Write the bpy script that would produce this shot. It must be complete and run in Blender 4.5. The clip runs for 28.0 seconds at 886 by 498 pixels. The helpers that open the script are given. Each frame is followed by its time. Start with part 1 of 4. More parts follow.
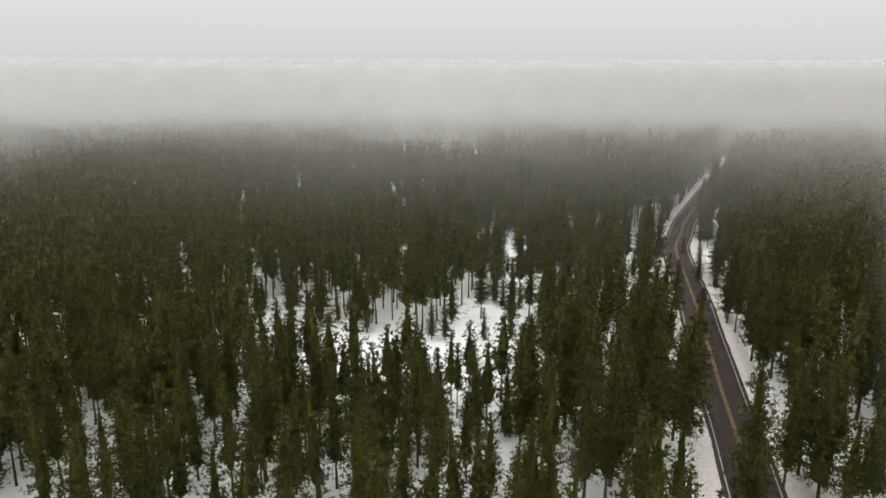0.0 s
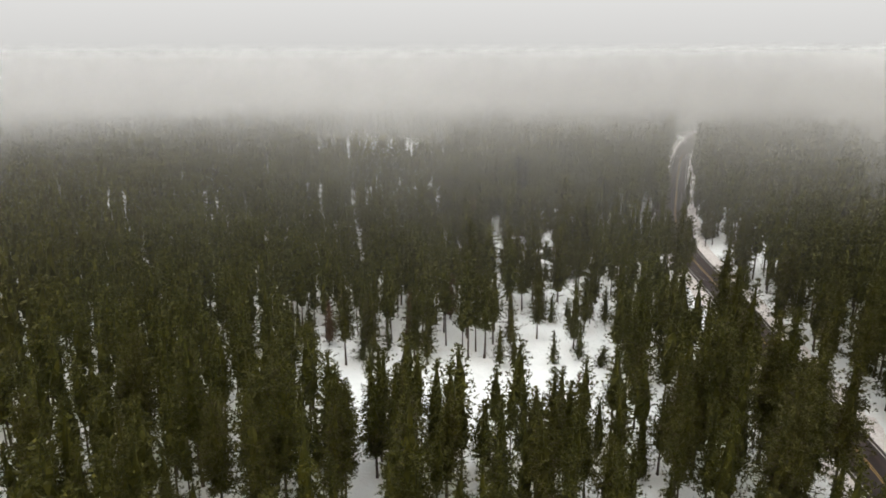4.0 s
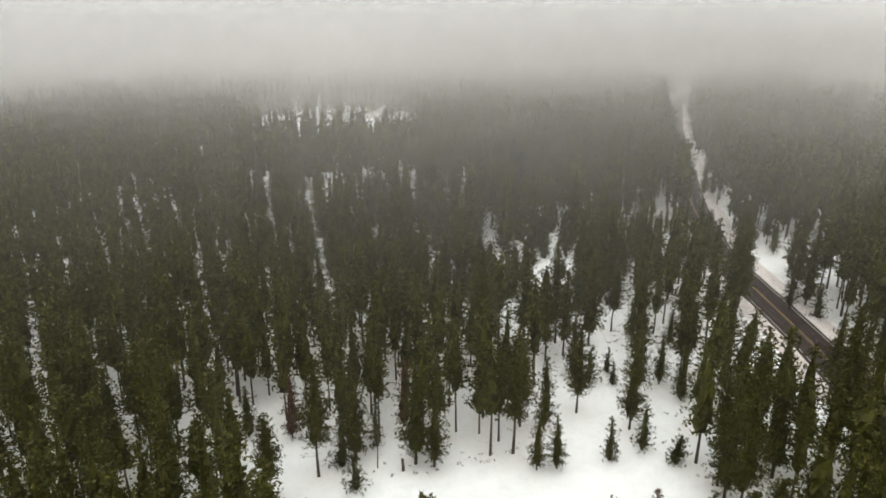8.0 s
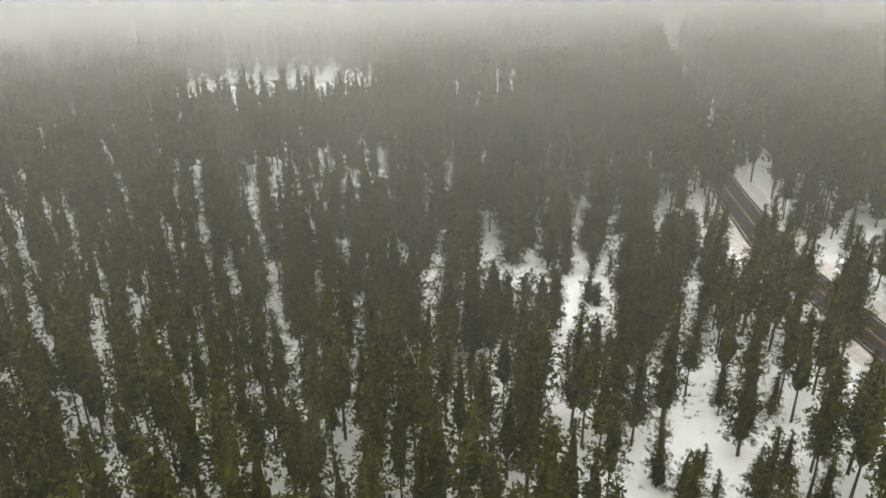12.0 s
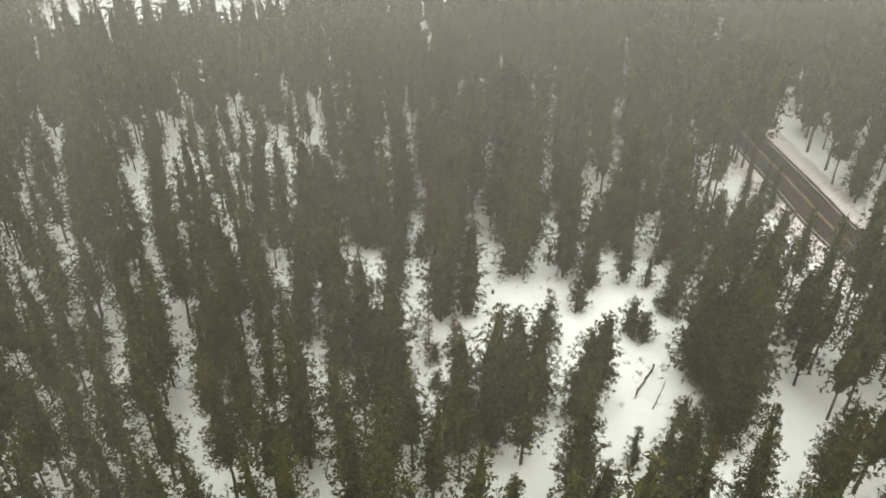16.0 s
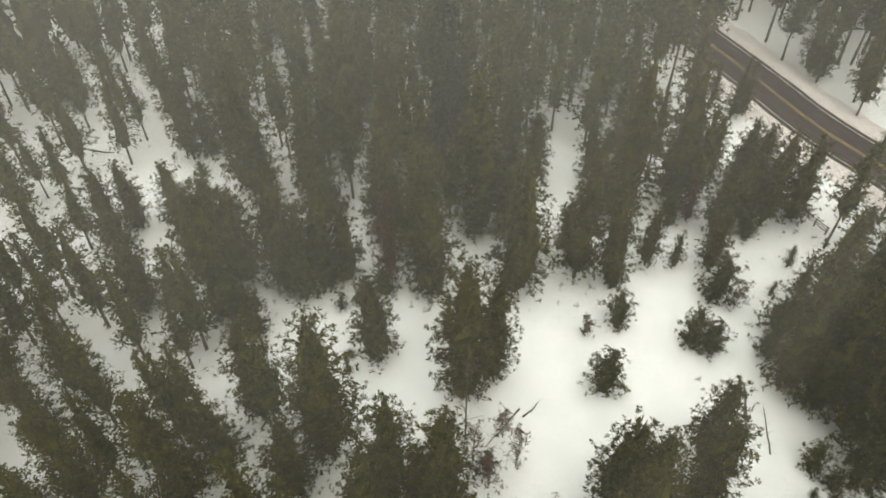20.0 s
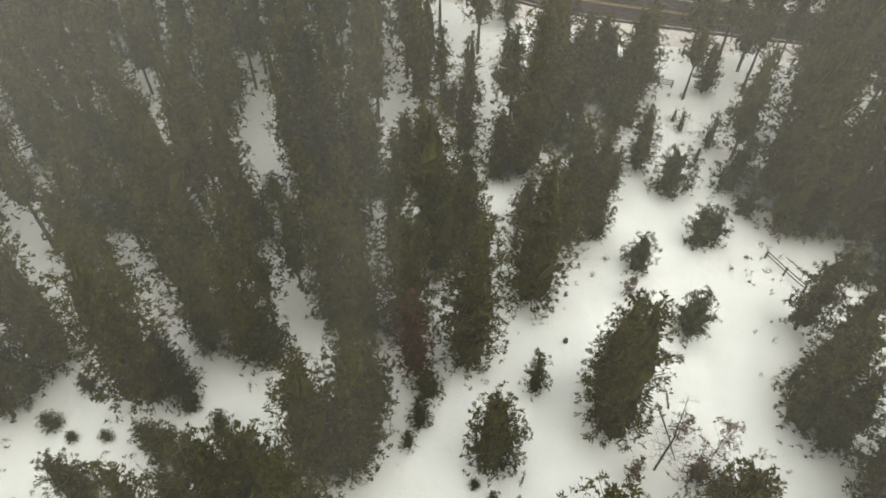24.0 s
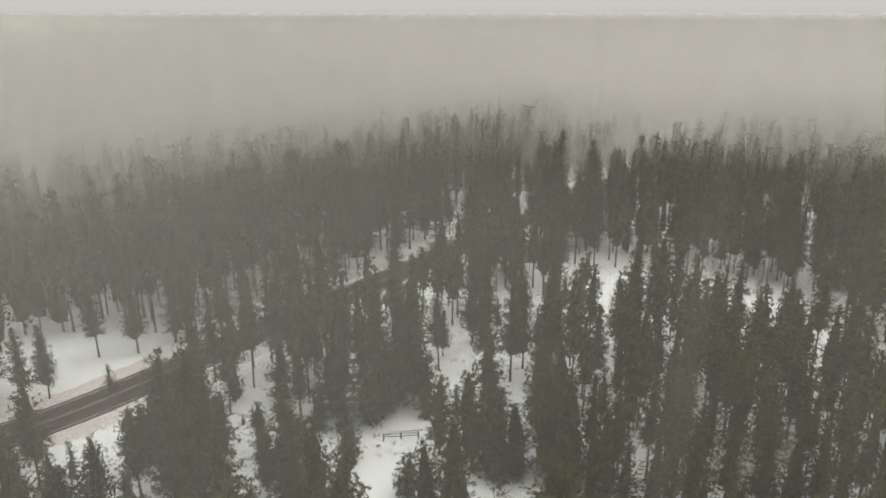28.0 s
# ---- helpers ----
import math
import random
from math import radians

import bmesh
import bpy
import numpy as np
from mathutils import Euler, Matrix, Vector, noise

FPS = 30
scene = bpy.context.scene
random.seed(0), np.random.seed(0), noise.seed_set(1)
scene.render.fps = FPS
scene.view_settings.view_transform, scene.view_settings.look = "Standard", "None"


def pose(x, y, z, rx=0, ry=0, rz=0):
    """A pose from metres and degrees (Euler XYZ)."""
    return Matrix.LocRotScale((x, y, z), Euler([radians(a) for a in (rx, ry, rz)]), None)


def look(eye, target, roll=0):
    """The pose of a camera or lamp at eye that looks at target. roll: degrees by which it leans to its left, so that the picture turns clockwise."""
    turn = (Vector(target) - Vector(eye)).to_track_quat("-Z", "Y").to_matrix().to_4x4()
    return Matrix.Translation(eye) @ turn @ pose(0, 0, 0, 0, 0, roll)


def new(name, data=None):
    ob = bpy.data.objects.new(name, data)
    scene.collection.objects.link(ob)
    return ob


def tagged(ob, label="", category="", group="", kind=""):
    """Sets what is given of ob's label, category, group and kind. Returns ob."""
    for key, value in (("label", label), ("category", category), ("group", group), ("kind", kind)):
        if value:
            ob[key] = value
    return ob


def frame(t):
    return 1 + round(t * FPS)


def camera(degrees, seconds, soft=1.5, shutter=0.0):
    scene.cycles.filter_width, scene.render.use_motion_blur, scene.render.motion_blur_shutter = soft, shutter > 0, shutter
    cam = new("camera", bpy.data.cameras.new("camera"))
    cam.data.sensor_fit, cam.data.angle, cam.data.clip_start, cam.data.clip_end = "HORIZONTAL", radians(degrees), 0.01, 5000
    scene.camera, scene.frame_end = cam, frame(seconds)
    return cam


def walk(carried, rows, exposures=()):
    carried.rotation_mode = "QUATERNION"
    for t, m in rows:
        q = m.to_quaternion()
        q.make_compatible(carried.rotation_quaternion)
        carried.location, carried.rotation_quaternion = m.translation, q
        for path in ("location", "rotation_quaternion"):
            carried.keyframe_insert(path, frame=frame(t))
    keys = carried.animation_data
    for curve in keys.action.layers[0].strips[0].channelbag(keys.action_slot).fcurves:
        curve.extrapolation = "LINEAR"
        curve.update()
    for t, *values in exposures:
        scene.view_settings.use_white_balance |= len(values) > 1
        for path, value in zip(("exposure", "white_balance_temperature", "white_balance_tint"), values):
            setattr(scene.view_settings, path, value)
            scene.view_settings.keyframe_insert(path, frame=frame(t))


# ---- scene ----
# ---- camera ----
cam = camera(62.7, 28.0, 1.7)
PATH = [
    (0, (-4.97, 11.31, 56.42), (-4.32, 30.58, 51.10), 0.12),
    (0.5, (-10.55, 11.28, 56.82), (-9.57, 30.53, 51.47), 0.28),
    (1, (-16.04, 11.49, 57.27), (-14.65, 30.70, 51.91), 0.38),
    (1.5, (-21.40, 12.05, 57.78), (-19.56, 31.22, 52.40), 0.44),
    (2, (-26.47, 12.99, 58.30), (-24.17, 32.09, 52.84), 0.36),
    (2.5, (-31.02, 14.53, 58.86), (-28.26, 33.56, 53.36), 0.25),
    (4.5, (-35.67, 32.02, 61.35), (-32.13, 50.80, 55.45), 0.06),
    (5, (-35.89, 37.80, 61.74), (-32.22, 56.50, 55.69), 0.02),
    (5.5, (-35.96, 43.66, 62.07), (-32.15, 62.28, 55.84), 0.06),
    (6, (-35.90, 49.55, 62.31), (-31.94, 68.08, 55.92), 0.11),
    (6.5, (-35.74, 55.42, 62.38), (-31.60, 73.86, 55.83), 0.12),
    (7, (-35.57, 61.20, 62.28), (-31.24, 79.53, 55.56), 0.15),
    (7.5, (-35.43, 66.85, 62.03), (-30.89, 85.08, 55.17), 0.19),
    (8, (-35.30, 72.42, 61.66), (-30.57, 90.56, 54.68), 0.21),
    (8.5, (-35.03, 77.91, 61.23), (-30.11, 95.95, 54.14), 0.20),
    (9, (-34.65, 83.30, 60.72), (-29.58, 101.26, 53.54), 0.21),
    (9.5, (-34.18, 88.63, 60.22), (-28.99, 106.52, 52.95), 0.25),
    (10, (-33.61, 93.96, 59.90), (-28.29, 111.75, 52.48), 0.22),
    (10.5, (-33.11, 99.44, 59.84), (-27.64, 117.11, 52.23), 0.02),
    (11, (-32.63, 105.00, 59.97), (-27.03, 122.52, 52.11), -0.14),
    (11.5, (-32.16, 110.58, 60.16), (-26.41, 127.91, 52.00), -0.39),
    (12, (-31.64, 116.07, 60.30), (-25.74, 133.23, 51.89), -0.62),
    (12.5, (-31.10, 121.47, 60.30), (-25.06, 138.44, 51.61), -0.82),
    (14.5, (-27.03, 141.61, 56.37), (-20.24, 157.84, 46.85), 0.32),
    (15, (-26.37, 147.04, 56.42), (-19.33, 162.93, 46.52), 0.47),
    (15.5, (-25.77, 152.48, 56.67), (-18.48, 167.99, 46.36), 0.50),
    (16, (-25.21, 157.90, 57.03), (-17.71, 173.00, 46.28), 0.45),
    (16.5, (-24.77, 163.22, 57.38), (-17.07, 177.90, 46.19), 0.33),
    (17, (-24.25, 168.25, 57.66), (-16.25, 182.41, 46.02), 0.27),
    (17.5, (-23.68, 172.98, 57.88), (-15.27, 186.52, 45.80), 0.12),
    (18, (-23.23, 177.72, 57.93), (-14.44, 190.61, 45.42), -0.11),
    (18.5, (-22.84, 182.55, 57.88), (-13.68, 194.77, 44.98), -0.26),
    (19, (-22.59, 187.57, 57.84), (-13.10, 199.08, 44.52), -0.27),
    (19.5, (-22.29, 192.84, 57.77), (-12.47, 203.53, 44.01), -0.13),
    (20, (-21.94, 198.11, 57.63), (-11.70, 207.78, 43.42), 0.08),
    (20.5, (-21.39, 203.02, 57.48), (-10.58, 211.36, 42.87), 0.26),
    (21, (-20.81, 207.95, 57.29), (-9.52, 214.94, 42.33), 0.55),
    (21.5, (-20.30, 212.93, 57.13), (-8.62, 218.56, 41.90), 0.77),
    (23.5, (-19.06, 231.70, 55.44), (-6.46, 232.56, 39.93), 0.41),
    (24, (-18.81, 236.98, 55.32), (-6.12, 236.56, 39.87), 0.54),
    (24.5, (-18.59, 242.48, 55.14), (-5.86, 240.72, 39.82), 0.63),
    (25, (-18.02, 247.84, 55.41), (-4.94, 244.32, 40.70), 0.38),
    (25.5, (-17.52, 253.22, 56.06), (-4.11, 247.45, 42.38), -0.06),
    (26, (-17.32, 258.53, 56.38), (-4.03, 250.28, 43.92), -0.27),
    (26.5, (-17.26, 263.88, 56.49), (-4.62, 253.09, 45.35), -0.26),
    (27, (-17.11, 269.38, 56.53), (-5.71, 256.12, 46.83), -0.12),
    (27.5, (-16.91, 275.04, 56.54), (-7.27, 259.52, 48.41), -0.07),
    (28, (-16.55, 280.63, 56.65), (-9.14, 263.17, 50.32), -0.12),
]
# stops, kelvin and tint: the film grows brighter and yellower in the fog, darker at its end
EXPOSURES = ((0, 0.1, 6500, 10), (5, 0.12, 6550, 10), (8, 0.1, 6600, 9), (12.5, 0.3, 6700, 7), (15, 0.42, 6800, 5), (18, 0.36, 6900, 5), (21, 0.22, 6850, 5), (25, 0.2, 6850, 6), (27, 0.18, 6800, 7), (28, -0.12, 6700, 8))
walk(cam, [(t, look(eye, target, roll)) for t, eye, target, roll in PATH], EXPOSURES)
SKY = 1.9
# how much one veil of fog hides, along the valley (thousandths of y) and with height (50 m = 1)
MIST_Y = ((0.12, 0.0), (0.16, 0.024), (0.20, 0.052), (0.25, 0.075), (0.30, 0.07), (0.37, 0.05))
MIST_Z = ((0.0, 0.2), (0.4, 0.5), (0.72, 1.0), (0.84, 1.0), (1.0, 0.0))
MIST_HEAD = ((0.27, 0.0), (0.33, 0.06), (0.39, 0.17), (0.45, 0.38))
MIST_FAR = ((0.5, 0.0), (0.58, 0.08), (0.7, 0.13))
MIST_BACK = ((0.0, 0.36), (0.05, 0.3), (0.08, 0.2), (0.1, 0.0))
MIST_SIDE = ((0.0, 0.0), (0.1, 0.13), (0.22, 0.32), (0.4, 0.5))
MIST_COLOUR = (0.60, 0.588, 0.555)
BRIGHT_MIST_COLOUR = (0.68, 0.677, 0.664)

# ---- sky and light: thick overcast ----
scene.cycles.transparent_max_bounces = 128
world = bpy.data.worlds.new("overcast")
scene.world = world
world.use_nodes = True
wn = world.node_tree.nodes
wl = world.node_tree.links
wn.clear()
w_out = wn.new("ShaderNodeOutputWorld")
w_bg = wn.new("ShaderNodeBackground")
w_tc = wn.new("ShaderNodeTexCoord")
w_sep = wn.new("ShaderNodeSeparateXYZ")
w_ramp = wn.new("ShaderNodeValToRGB")
w_noise = wn.new("ShaderNodeTexNoise")
w_mix = wn.new("ShaderNodeMix")
w_sky = wn.new("ShaderNodeTexSky")
w_sky.sky_type = "NISHITA"
w_sky.sun_disc = False
w_sky.sun_elevation = radians(35)
w_sky.sun_rotation = radians(150)
w_bw = wn.new("ShaderNodeRGBToBW")
w_add = wn.new("ShaderNodeMix")
w_noise.inputs["Scale"].default_value = 1.6
w_noise.inputs["Detail"].default_value = 3
for pos, col in ((0.0, (0.14, 0.14, 0.14)), (0.45, (0.16, 0.16, 0.16)), (0.5, (0.25, 0.25, 0.25)), (0.54, (0.34, 0.34, 0.338)), (0.66, (0.44, 0.44, 0.435)), (0.85, (0.8, 0.8, 0.785)), (1.0, (1.0, 1.0, 0.975))):
    el = w_ramp.color_ramp.elements.new(pos) if pos not in (0.0, 1.0) else w_ramp.color_ramp.elements[int(pos)]
    el.color = (*col, 1)
w_half = wn.new("ShaderNodeMath")
w_half.operation = "MULTIPLY_ADD"
w_half.inputs[1].default_value = 0.5
w_half.inputs[2].default_value = 0.5
wl.new(w_tc.outputs["Generated"], w_sep.inputs[0])
wl.new(w_sep.outputs["Z"], w_half.inputs[0])
wl.new(w_half.outputs[0], w_ramp.inputs[0])
wl.new(w_tc.outputs["Generated"], w_noise.inputs["Vector"])
w_mix.data_type = "RGBA"
w_mix.blend_type = "MULTIPLY"
w_mix.inputs["Factor"].default_value = 0.10
wl.new(w_ramp.outputs[0], w_mix.inputs["A"])
wl.new(w_noise.outputs["Fac"], w_mix.inputs["B"])
# a little of the grey-filtered sky behind the cloud
w_add.data_type = "RGBA"
w_add.blend_type = "ADD"
w_add.inputs["Factor"].default_value = 0.01
wl.new(w_sky.outputs[0], w_bw.inputs[0])
wl.new(w_mix.outputs["Result"], w_add.inputs["A"])
wl.new(w_bw.outputs[0], w_add.inputs["B"])
wl.new(w_add.outputs["Result"], w_bg.inputs["Color"])
w_bg.inputs["Strength"].default_value = SKY
wl.new(w_bg.outputs[0], w_out.inputs["Surface"])

sun = new("sun", bpy.data.lights.new("sun", "SUN"))
sun.data.energy = 0.6
sun.data.angle = radians(40)
sun.data.color = (1.0, 0.97, 0.92)
sun.matrix_basis = look((0, 0, 100), (30, 45, 0))


# ---- materials ----
class Nodes:
    """A material with a short way to add and join nodes."""

    def __init__(self, name):
        self.mat = bpy.data.materials.new(name)
        self.mat.use_nodes = True
        self.tree = self.mat.node_tree
        self.tree.nodes.clear()
        self.out = self.add("OutputMaterial")

    def add(self, kind, **values):
        node = self.tree.nodes.new("ShaderNode" + kind)
        for key, value in values.items():
            node.inputs[key.replace("_", " ")].default_value = value
        return node

    def join(self, a, b):
        self.tree.links.new(a, b)

    def noise(self, scale, detail=4, rough=0.6, obj=False):
        c = self.add("TexCoord") if obj else self.add("NewGeometry")
        n = self.add("TexNoise", Scale=scale, Detail=detail, Roughness=rough)
        self.join(c.outputs["Object"] if obj else c.outputs["Position"], n.inputs["Vector"])
        return n.outputs["Fac"]

    def ramp(self, value, *stops):
        r = self.add("ValToRGB")
        els = r.color_ramp.elements
        while len(els) < len(stops):
            els.new(0.5)
        for el, (pos, col) in zip(els, stops):
            el.position = pos
            el.color = (*col, 1) if isinstance(col, tuple) else (col, col, col, 1)
        self.join(value, r.inputs[0])
        return r.outputs["Color"]

    def mix(self, fac, a, b, blend="MIX"):
        m = self.add("Mix")
        m.data_type, m.blend_type = "RGBA", blend
        for value, key in ((fac, "Factor"), (a, "A"), (b, "B")):
            if isinstance(value, (int, float)):
                m.inputs[key].default_value = value if key == "Factor" else (value, value, value, 1)
            elif isinstance(value, tuple):
                m.inputs[key].default_value = (*value, 1)
            else:
                self.join(value, m.inputs[key])
        return m.outputs["Result"]

    def math(self, op, a, b=0.0):
        m = self.add("Math")
        m.operation = op
        for value, key in ((a, 0), (b, 1)):
            if isinstance(value, (int, float)):
                m.inputs[key].default_value = value
            else:
                self.join(value, m.inputs[key])
        return m.outputs[0]

    def surface(self, colour, rough=0.8, bump=None, strength=0.3, distance=0.1, spec=0.3):
        p = self.add("BsdfPrincipled")
        if isinstance(colour, tuple):
            p.inputs["Base Color"].default_value = (*colour, 1)
        else:
            self.join(colour, p.inputs["Base Color"])
        if isinstance(rough, (int, float)):
            p.inputs["Roughness"].default_value = rough
        else:
            self.join(rough, p.inputs["Roughness"])
        p.inputs["Specular IOR Level"].default_value = spec
        if bump is not None:
            b = self.add("Bump", Strength=strength, Distance=distance)
            self.join(bump, b.inputs["Height"])
            self.join(b.outputs[0], p.inputs["Normal"])
        self.join(p.outputs[0], self.out.inputs["Surface"])
        return self.mat


def snow_material():
    m = Nodes("snow")
    litter = m.add("Attribute")
    litter.attribute_name = "litter"
    fine, mid, big = m.noise(1.7, 5, 0.7), m.noise(0.35, 5, 0.65), m.noise(0.05, 3)
    white = m.ramp(mid, (0.3, (0.73, 0.755, 0.74)), (0.62, (0.83, 0.85, 0.835)))
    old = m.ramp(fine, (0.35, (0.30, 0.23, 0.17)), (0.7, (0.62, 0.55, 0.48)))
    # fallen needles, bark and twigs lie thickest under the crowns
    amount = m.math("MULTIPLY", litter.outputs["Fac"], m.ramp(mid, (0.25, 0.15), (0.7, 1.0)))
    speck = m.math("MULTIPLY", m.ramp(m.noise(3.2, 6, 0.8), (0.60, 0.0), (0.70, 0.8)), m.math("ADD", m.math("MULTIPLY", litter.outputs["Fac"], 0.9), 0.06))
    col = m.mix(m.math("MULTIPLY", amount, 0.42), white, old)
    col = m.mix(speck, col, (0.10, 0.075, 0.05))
    col = m.mix(m.ramp(big, (0.35, 0.0), (0.75, 0.16)), col, (0.62, 0.60, 0.57))
    return m.surface(col, 0.75, m.math("ADD", m.math("MULTIPLY", mid, 1.0), m.math("MULTIPLY", fine, 0.25)), 0.6, 0.5, 0.25)


def berm_material():
    m = Nodes("ploughed_snow")
    n, b = m.noise(2.4, 6, 0.75), m.noise(0.3, 3)
    col = m.ramp(n, (0.28, (0.26, 0.21, 0.175)), (0.44, (0.55, 0.49, 0.45)), (0.66, (0.78, 0.76, 0.74)))
    col = m.mix(m.ramp(b, (0.3, 0.0), (0.7, 0.5)), col, (0.66, 0.61, 0.58))
    return m.surface(col, 0.85, n, 0.8, 0.3)


def asphalt_material():
    m = Nodes("asphalt")
    across = m.add("Attribute")
    across.attribute_name = "across"
    n, b = m.noise(6.0, 6, 0.7), m.noise(0.18, 4)
    # two worn wheel tracks in each lane, cinder grit between them
    t = m.math("ABSOLUTE", m.math("SINE", m.math("MULTIPLY", across.outputs["Fac"], 3.14159 * 4)))
    grit = m.mix(m.ramp(t, (0.15, 0.85), (0.75, 0.0)), (0.022, 0.016, 0.015), (0.046, 0.027, 0.022))
    col = m.mix(m.ramp(b, (0.3, 0.0), (0.75, 0.5)), grit, (0.038, 0.027, 0.024))
    col = m.mix(0.25, col, m.ramp(n, (0.3, (0.02, 0.02, 0.02)), (0.7, (0.07, 0.056, 0.05))))
    return m.surface(col, m.ramp(b, (0.3, 0.65), (0.7, 0.85)), n, 0.3, 0.02, 0.2)


def paint_material(name, colour):
    m = Nodes(name)
    n = m.noise(1.3, 5, 0.75)
    return m.surface(m.mix(m.ramp(n, (0.42, 0.0), (0.62, 0.75)), colour, (0.09, 0.08, 0.075)), 0.7, n, 0.2, 0.01)


def needle_material(name, low, high, brown):
    m = Nodes(name)
    ob, geo = m.add("ObjectInfo"), m.add("NewGeometry")
    island = geo.outputs["Random Per Island"]
    col = m.mix(island, low, high)
    col = m.mix(m.ramp(ob.outputs["Random"], (0.2, 0.0), (1.0, 0.38)), col, brown)
    col = m.mix(m.ramp(m.noise(0.22, 3), (0.35, 0.0), (0.75, 0.5)), col, tuple(v * 0.62 for v in low))
    p = m.add("BsdfPrincipled", Roughness=0.6)
    p.inputs["Specular IOR Level"].default_value = 0.25
    m.join(col, p.inputs["Base Color"])
    t = m.add("BsdfTranslucent")
    m.join(col, t.inputs["Color"])
    s = m.add("MixShader", Fac=0.18)
    m.join(p.outputs[0], s.inputs[1])
    m.join(t.outputs[0], s.inputs[2])
    m.join(s.outputs[0], m.out.inputs["Surface"])
    return m.mat


def bark_material(name, dark, light):
    m = Nodes(name)
    n = m.noise(5.0, 5, 0.7, obj=True)
    return m.surface(m.ramp(n, (0.35, dark), (0.68, light)), 0.9, n, 0.8, 0.05)


def mist_material():
    """Thin veils of drifting fog, thicker further up the valley and towards the cloud."""
    m = Nodes("mist")
    geo = m.add("NewGeometry")
    sep = m.add("SeparateXYZ")
    m.join(geo.outputs["Position"], sep.inputs[0])
    y = m.math("MULTIPLY", sep.outputs["Y"], 0.001)
    far = m.math("MULTIPLY", m.math("MAXIMUM", m.math("MULTIPLY", m.math("ABSOLUTE", m.math("ADD", sep.outputs["X"], -20)), 1.7), m.math("ABSOLUTE", m.math("ADD", sep.outputs["Y"], -190))), 0.002)
    # a layer under the cloud, the bank at the head of the valley, and the cloud all round
    layer = m.math("MULTIPLY", m.ramp(y, *MIST_Y), m.ramp(m.math("MULTIPLY", sep.outputs["Z"], 0.02), *MIST_Z))
    # it thins out towards the deep woods west of the flight
    layer = m.math("MULTIPLY", layer, m.ramp(m.math("MULTIPLY", m.math("ADD", sep.outputs["X"], 100), 0.01), (0.2, 0.35), (0.75, 1.0)))
    head = m.math("MULTIPLY", m.ramp(y, *MIST_HEAD), m.ramp(m.math("MULTIPLY", sep.outputs["Z"], 0.02), (0.0, 0.3), (0.3, 0.6), (0.5, 1.0), (0.75, 0.85), (1.0, 0.0)))
    cloud = m.math("MULTIPLY", m.ramp(m.math("MULTIPLY", sep.outputs["Z"], 0.02), (0.0, 1.0), (0.3, 0.7), (1.0, 0.0)), m.ramp(far, *MIST_FAR))
    aside = m.math("MULTIPLY", m.math("ADD", sep.outputs["X"], m.math("MULTIPLY", sep.outputs["Y"], -0.55)), 0.005)
    height = m.math("MULTIPLY", sep.outputs["Z"], 0.02)
    beside = m.math("MULTIPLY", m.math("MAXIMUM", m.ramp(y, (0.0, 0.25), (0.012, 0.0)), m.ramp(aside, *MIST_SIDE)), m.ramp(height, (0.0, 1.0), (0.5, 0.8), (1.0, 0.0)))
    # low fog among the trees at the start of the flight
    slope = m.math("MULTIPLY", m.math("ADD", sep.outputs["Z"], m.math("MULTIPLY", sep.outputs["Y"], 0.7)), 0.01)
    low = m.math("MULTIPLY", m.ramp(y, *MIST_BACK), m.ramp(slope, (0.0, 1.0), (0.5, 0.85), (0.61, 0.0)))
    behind = m.math("MAXIMUM", beside, low)
    along = m.math("MAXIMUM", m.math("MAXIMUM", m.math("MAXIMUM", layer, head), cloud), behind)
    drift = m.ramp(m.noise(0.012, 3, 0.55), (0.25, 0.55), (0.75, 1.0))
    a = m.math("MULTIPLY", along, drift)
    # the distant fog's brightness is painted into its colour: whiter up the valley
    tone = m.mix(m.ramp(y, (0.27, 0.0), (0.38, 1.0)), MIST_COLOUR, BRIGHT_MIST_COLOUR)
    d = m.add("BsdfDiffuse")
    tl = m.add("BsdfTranslucent")
    m.join(tone, d.inputs["Color"])
    m.join(tone, tl.inputs["Color"])
    both = m.add("MixShader", Fac=0.5)
    m.join(d.outputs[0], both.inputs[1])
    m.join(tl.outputs[0], both.inputs[2])
    tr = m.add("BsdfTransparent")
    s = m.add("MixShader")
    m.join(a, s.inputs[0])
    m.join(tr.outputs[0], s.inputs[1])
    m.join(both.outputs[0], s.inputs[2])
    m.join(s.outputs[0], m.out.inputs["Surface"])
    return m.mat


SNOW, BERM, ASPHALT = snow_material(), berm_material(), asphalt_material()
YELLOW, WHITE = paint_material("yellow_line", (0.34, 0.21, 0.06)), paint_material("white_line", (0.5, 0.47, 0.44))
PINE = needle_material("pine_needles", (0.032, 0.032, 0.005), (0.094, 0.090, 0.010), (0.074, 0.058, 0.008))
YOUNG = needle_material("young_pine_needles", (0.036, 0.040, 0.009), (0.092, 0.094, 0.020), (0.068, 0.058, 0.018))
FIR = needle_material("fir_needles", (0.013, 0.017, 0.006), (0.045, 0.050, 0.015), (0.036, 0.032, 0.012))
RUST = needle_material("dead_leaves", (0.075, 0.040, 0.024), (0.16, 0.09, 0.055), (0.11, 0.075, 0.05))
DYING = needle_material("dying_needles", (0.050, 0.030, 0.014), (0.125, 0.066, 0.034), (0.085, 0.052, 0.024))
BARK = bark_material("pine_bark", (0.035, 0.026, 0.020), (0.12, 0.088, 0.065))
DEAD = bark_material("dead_wood", (0.045, 0.036, 0.030), (0.14, 0.115, 0.095))
MIST = mist_material()


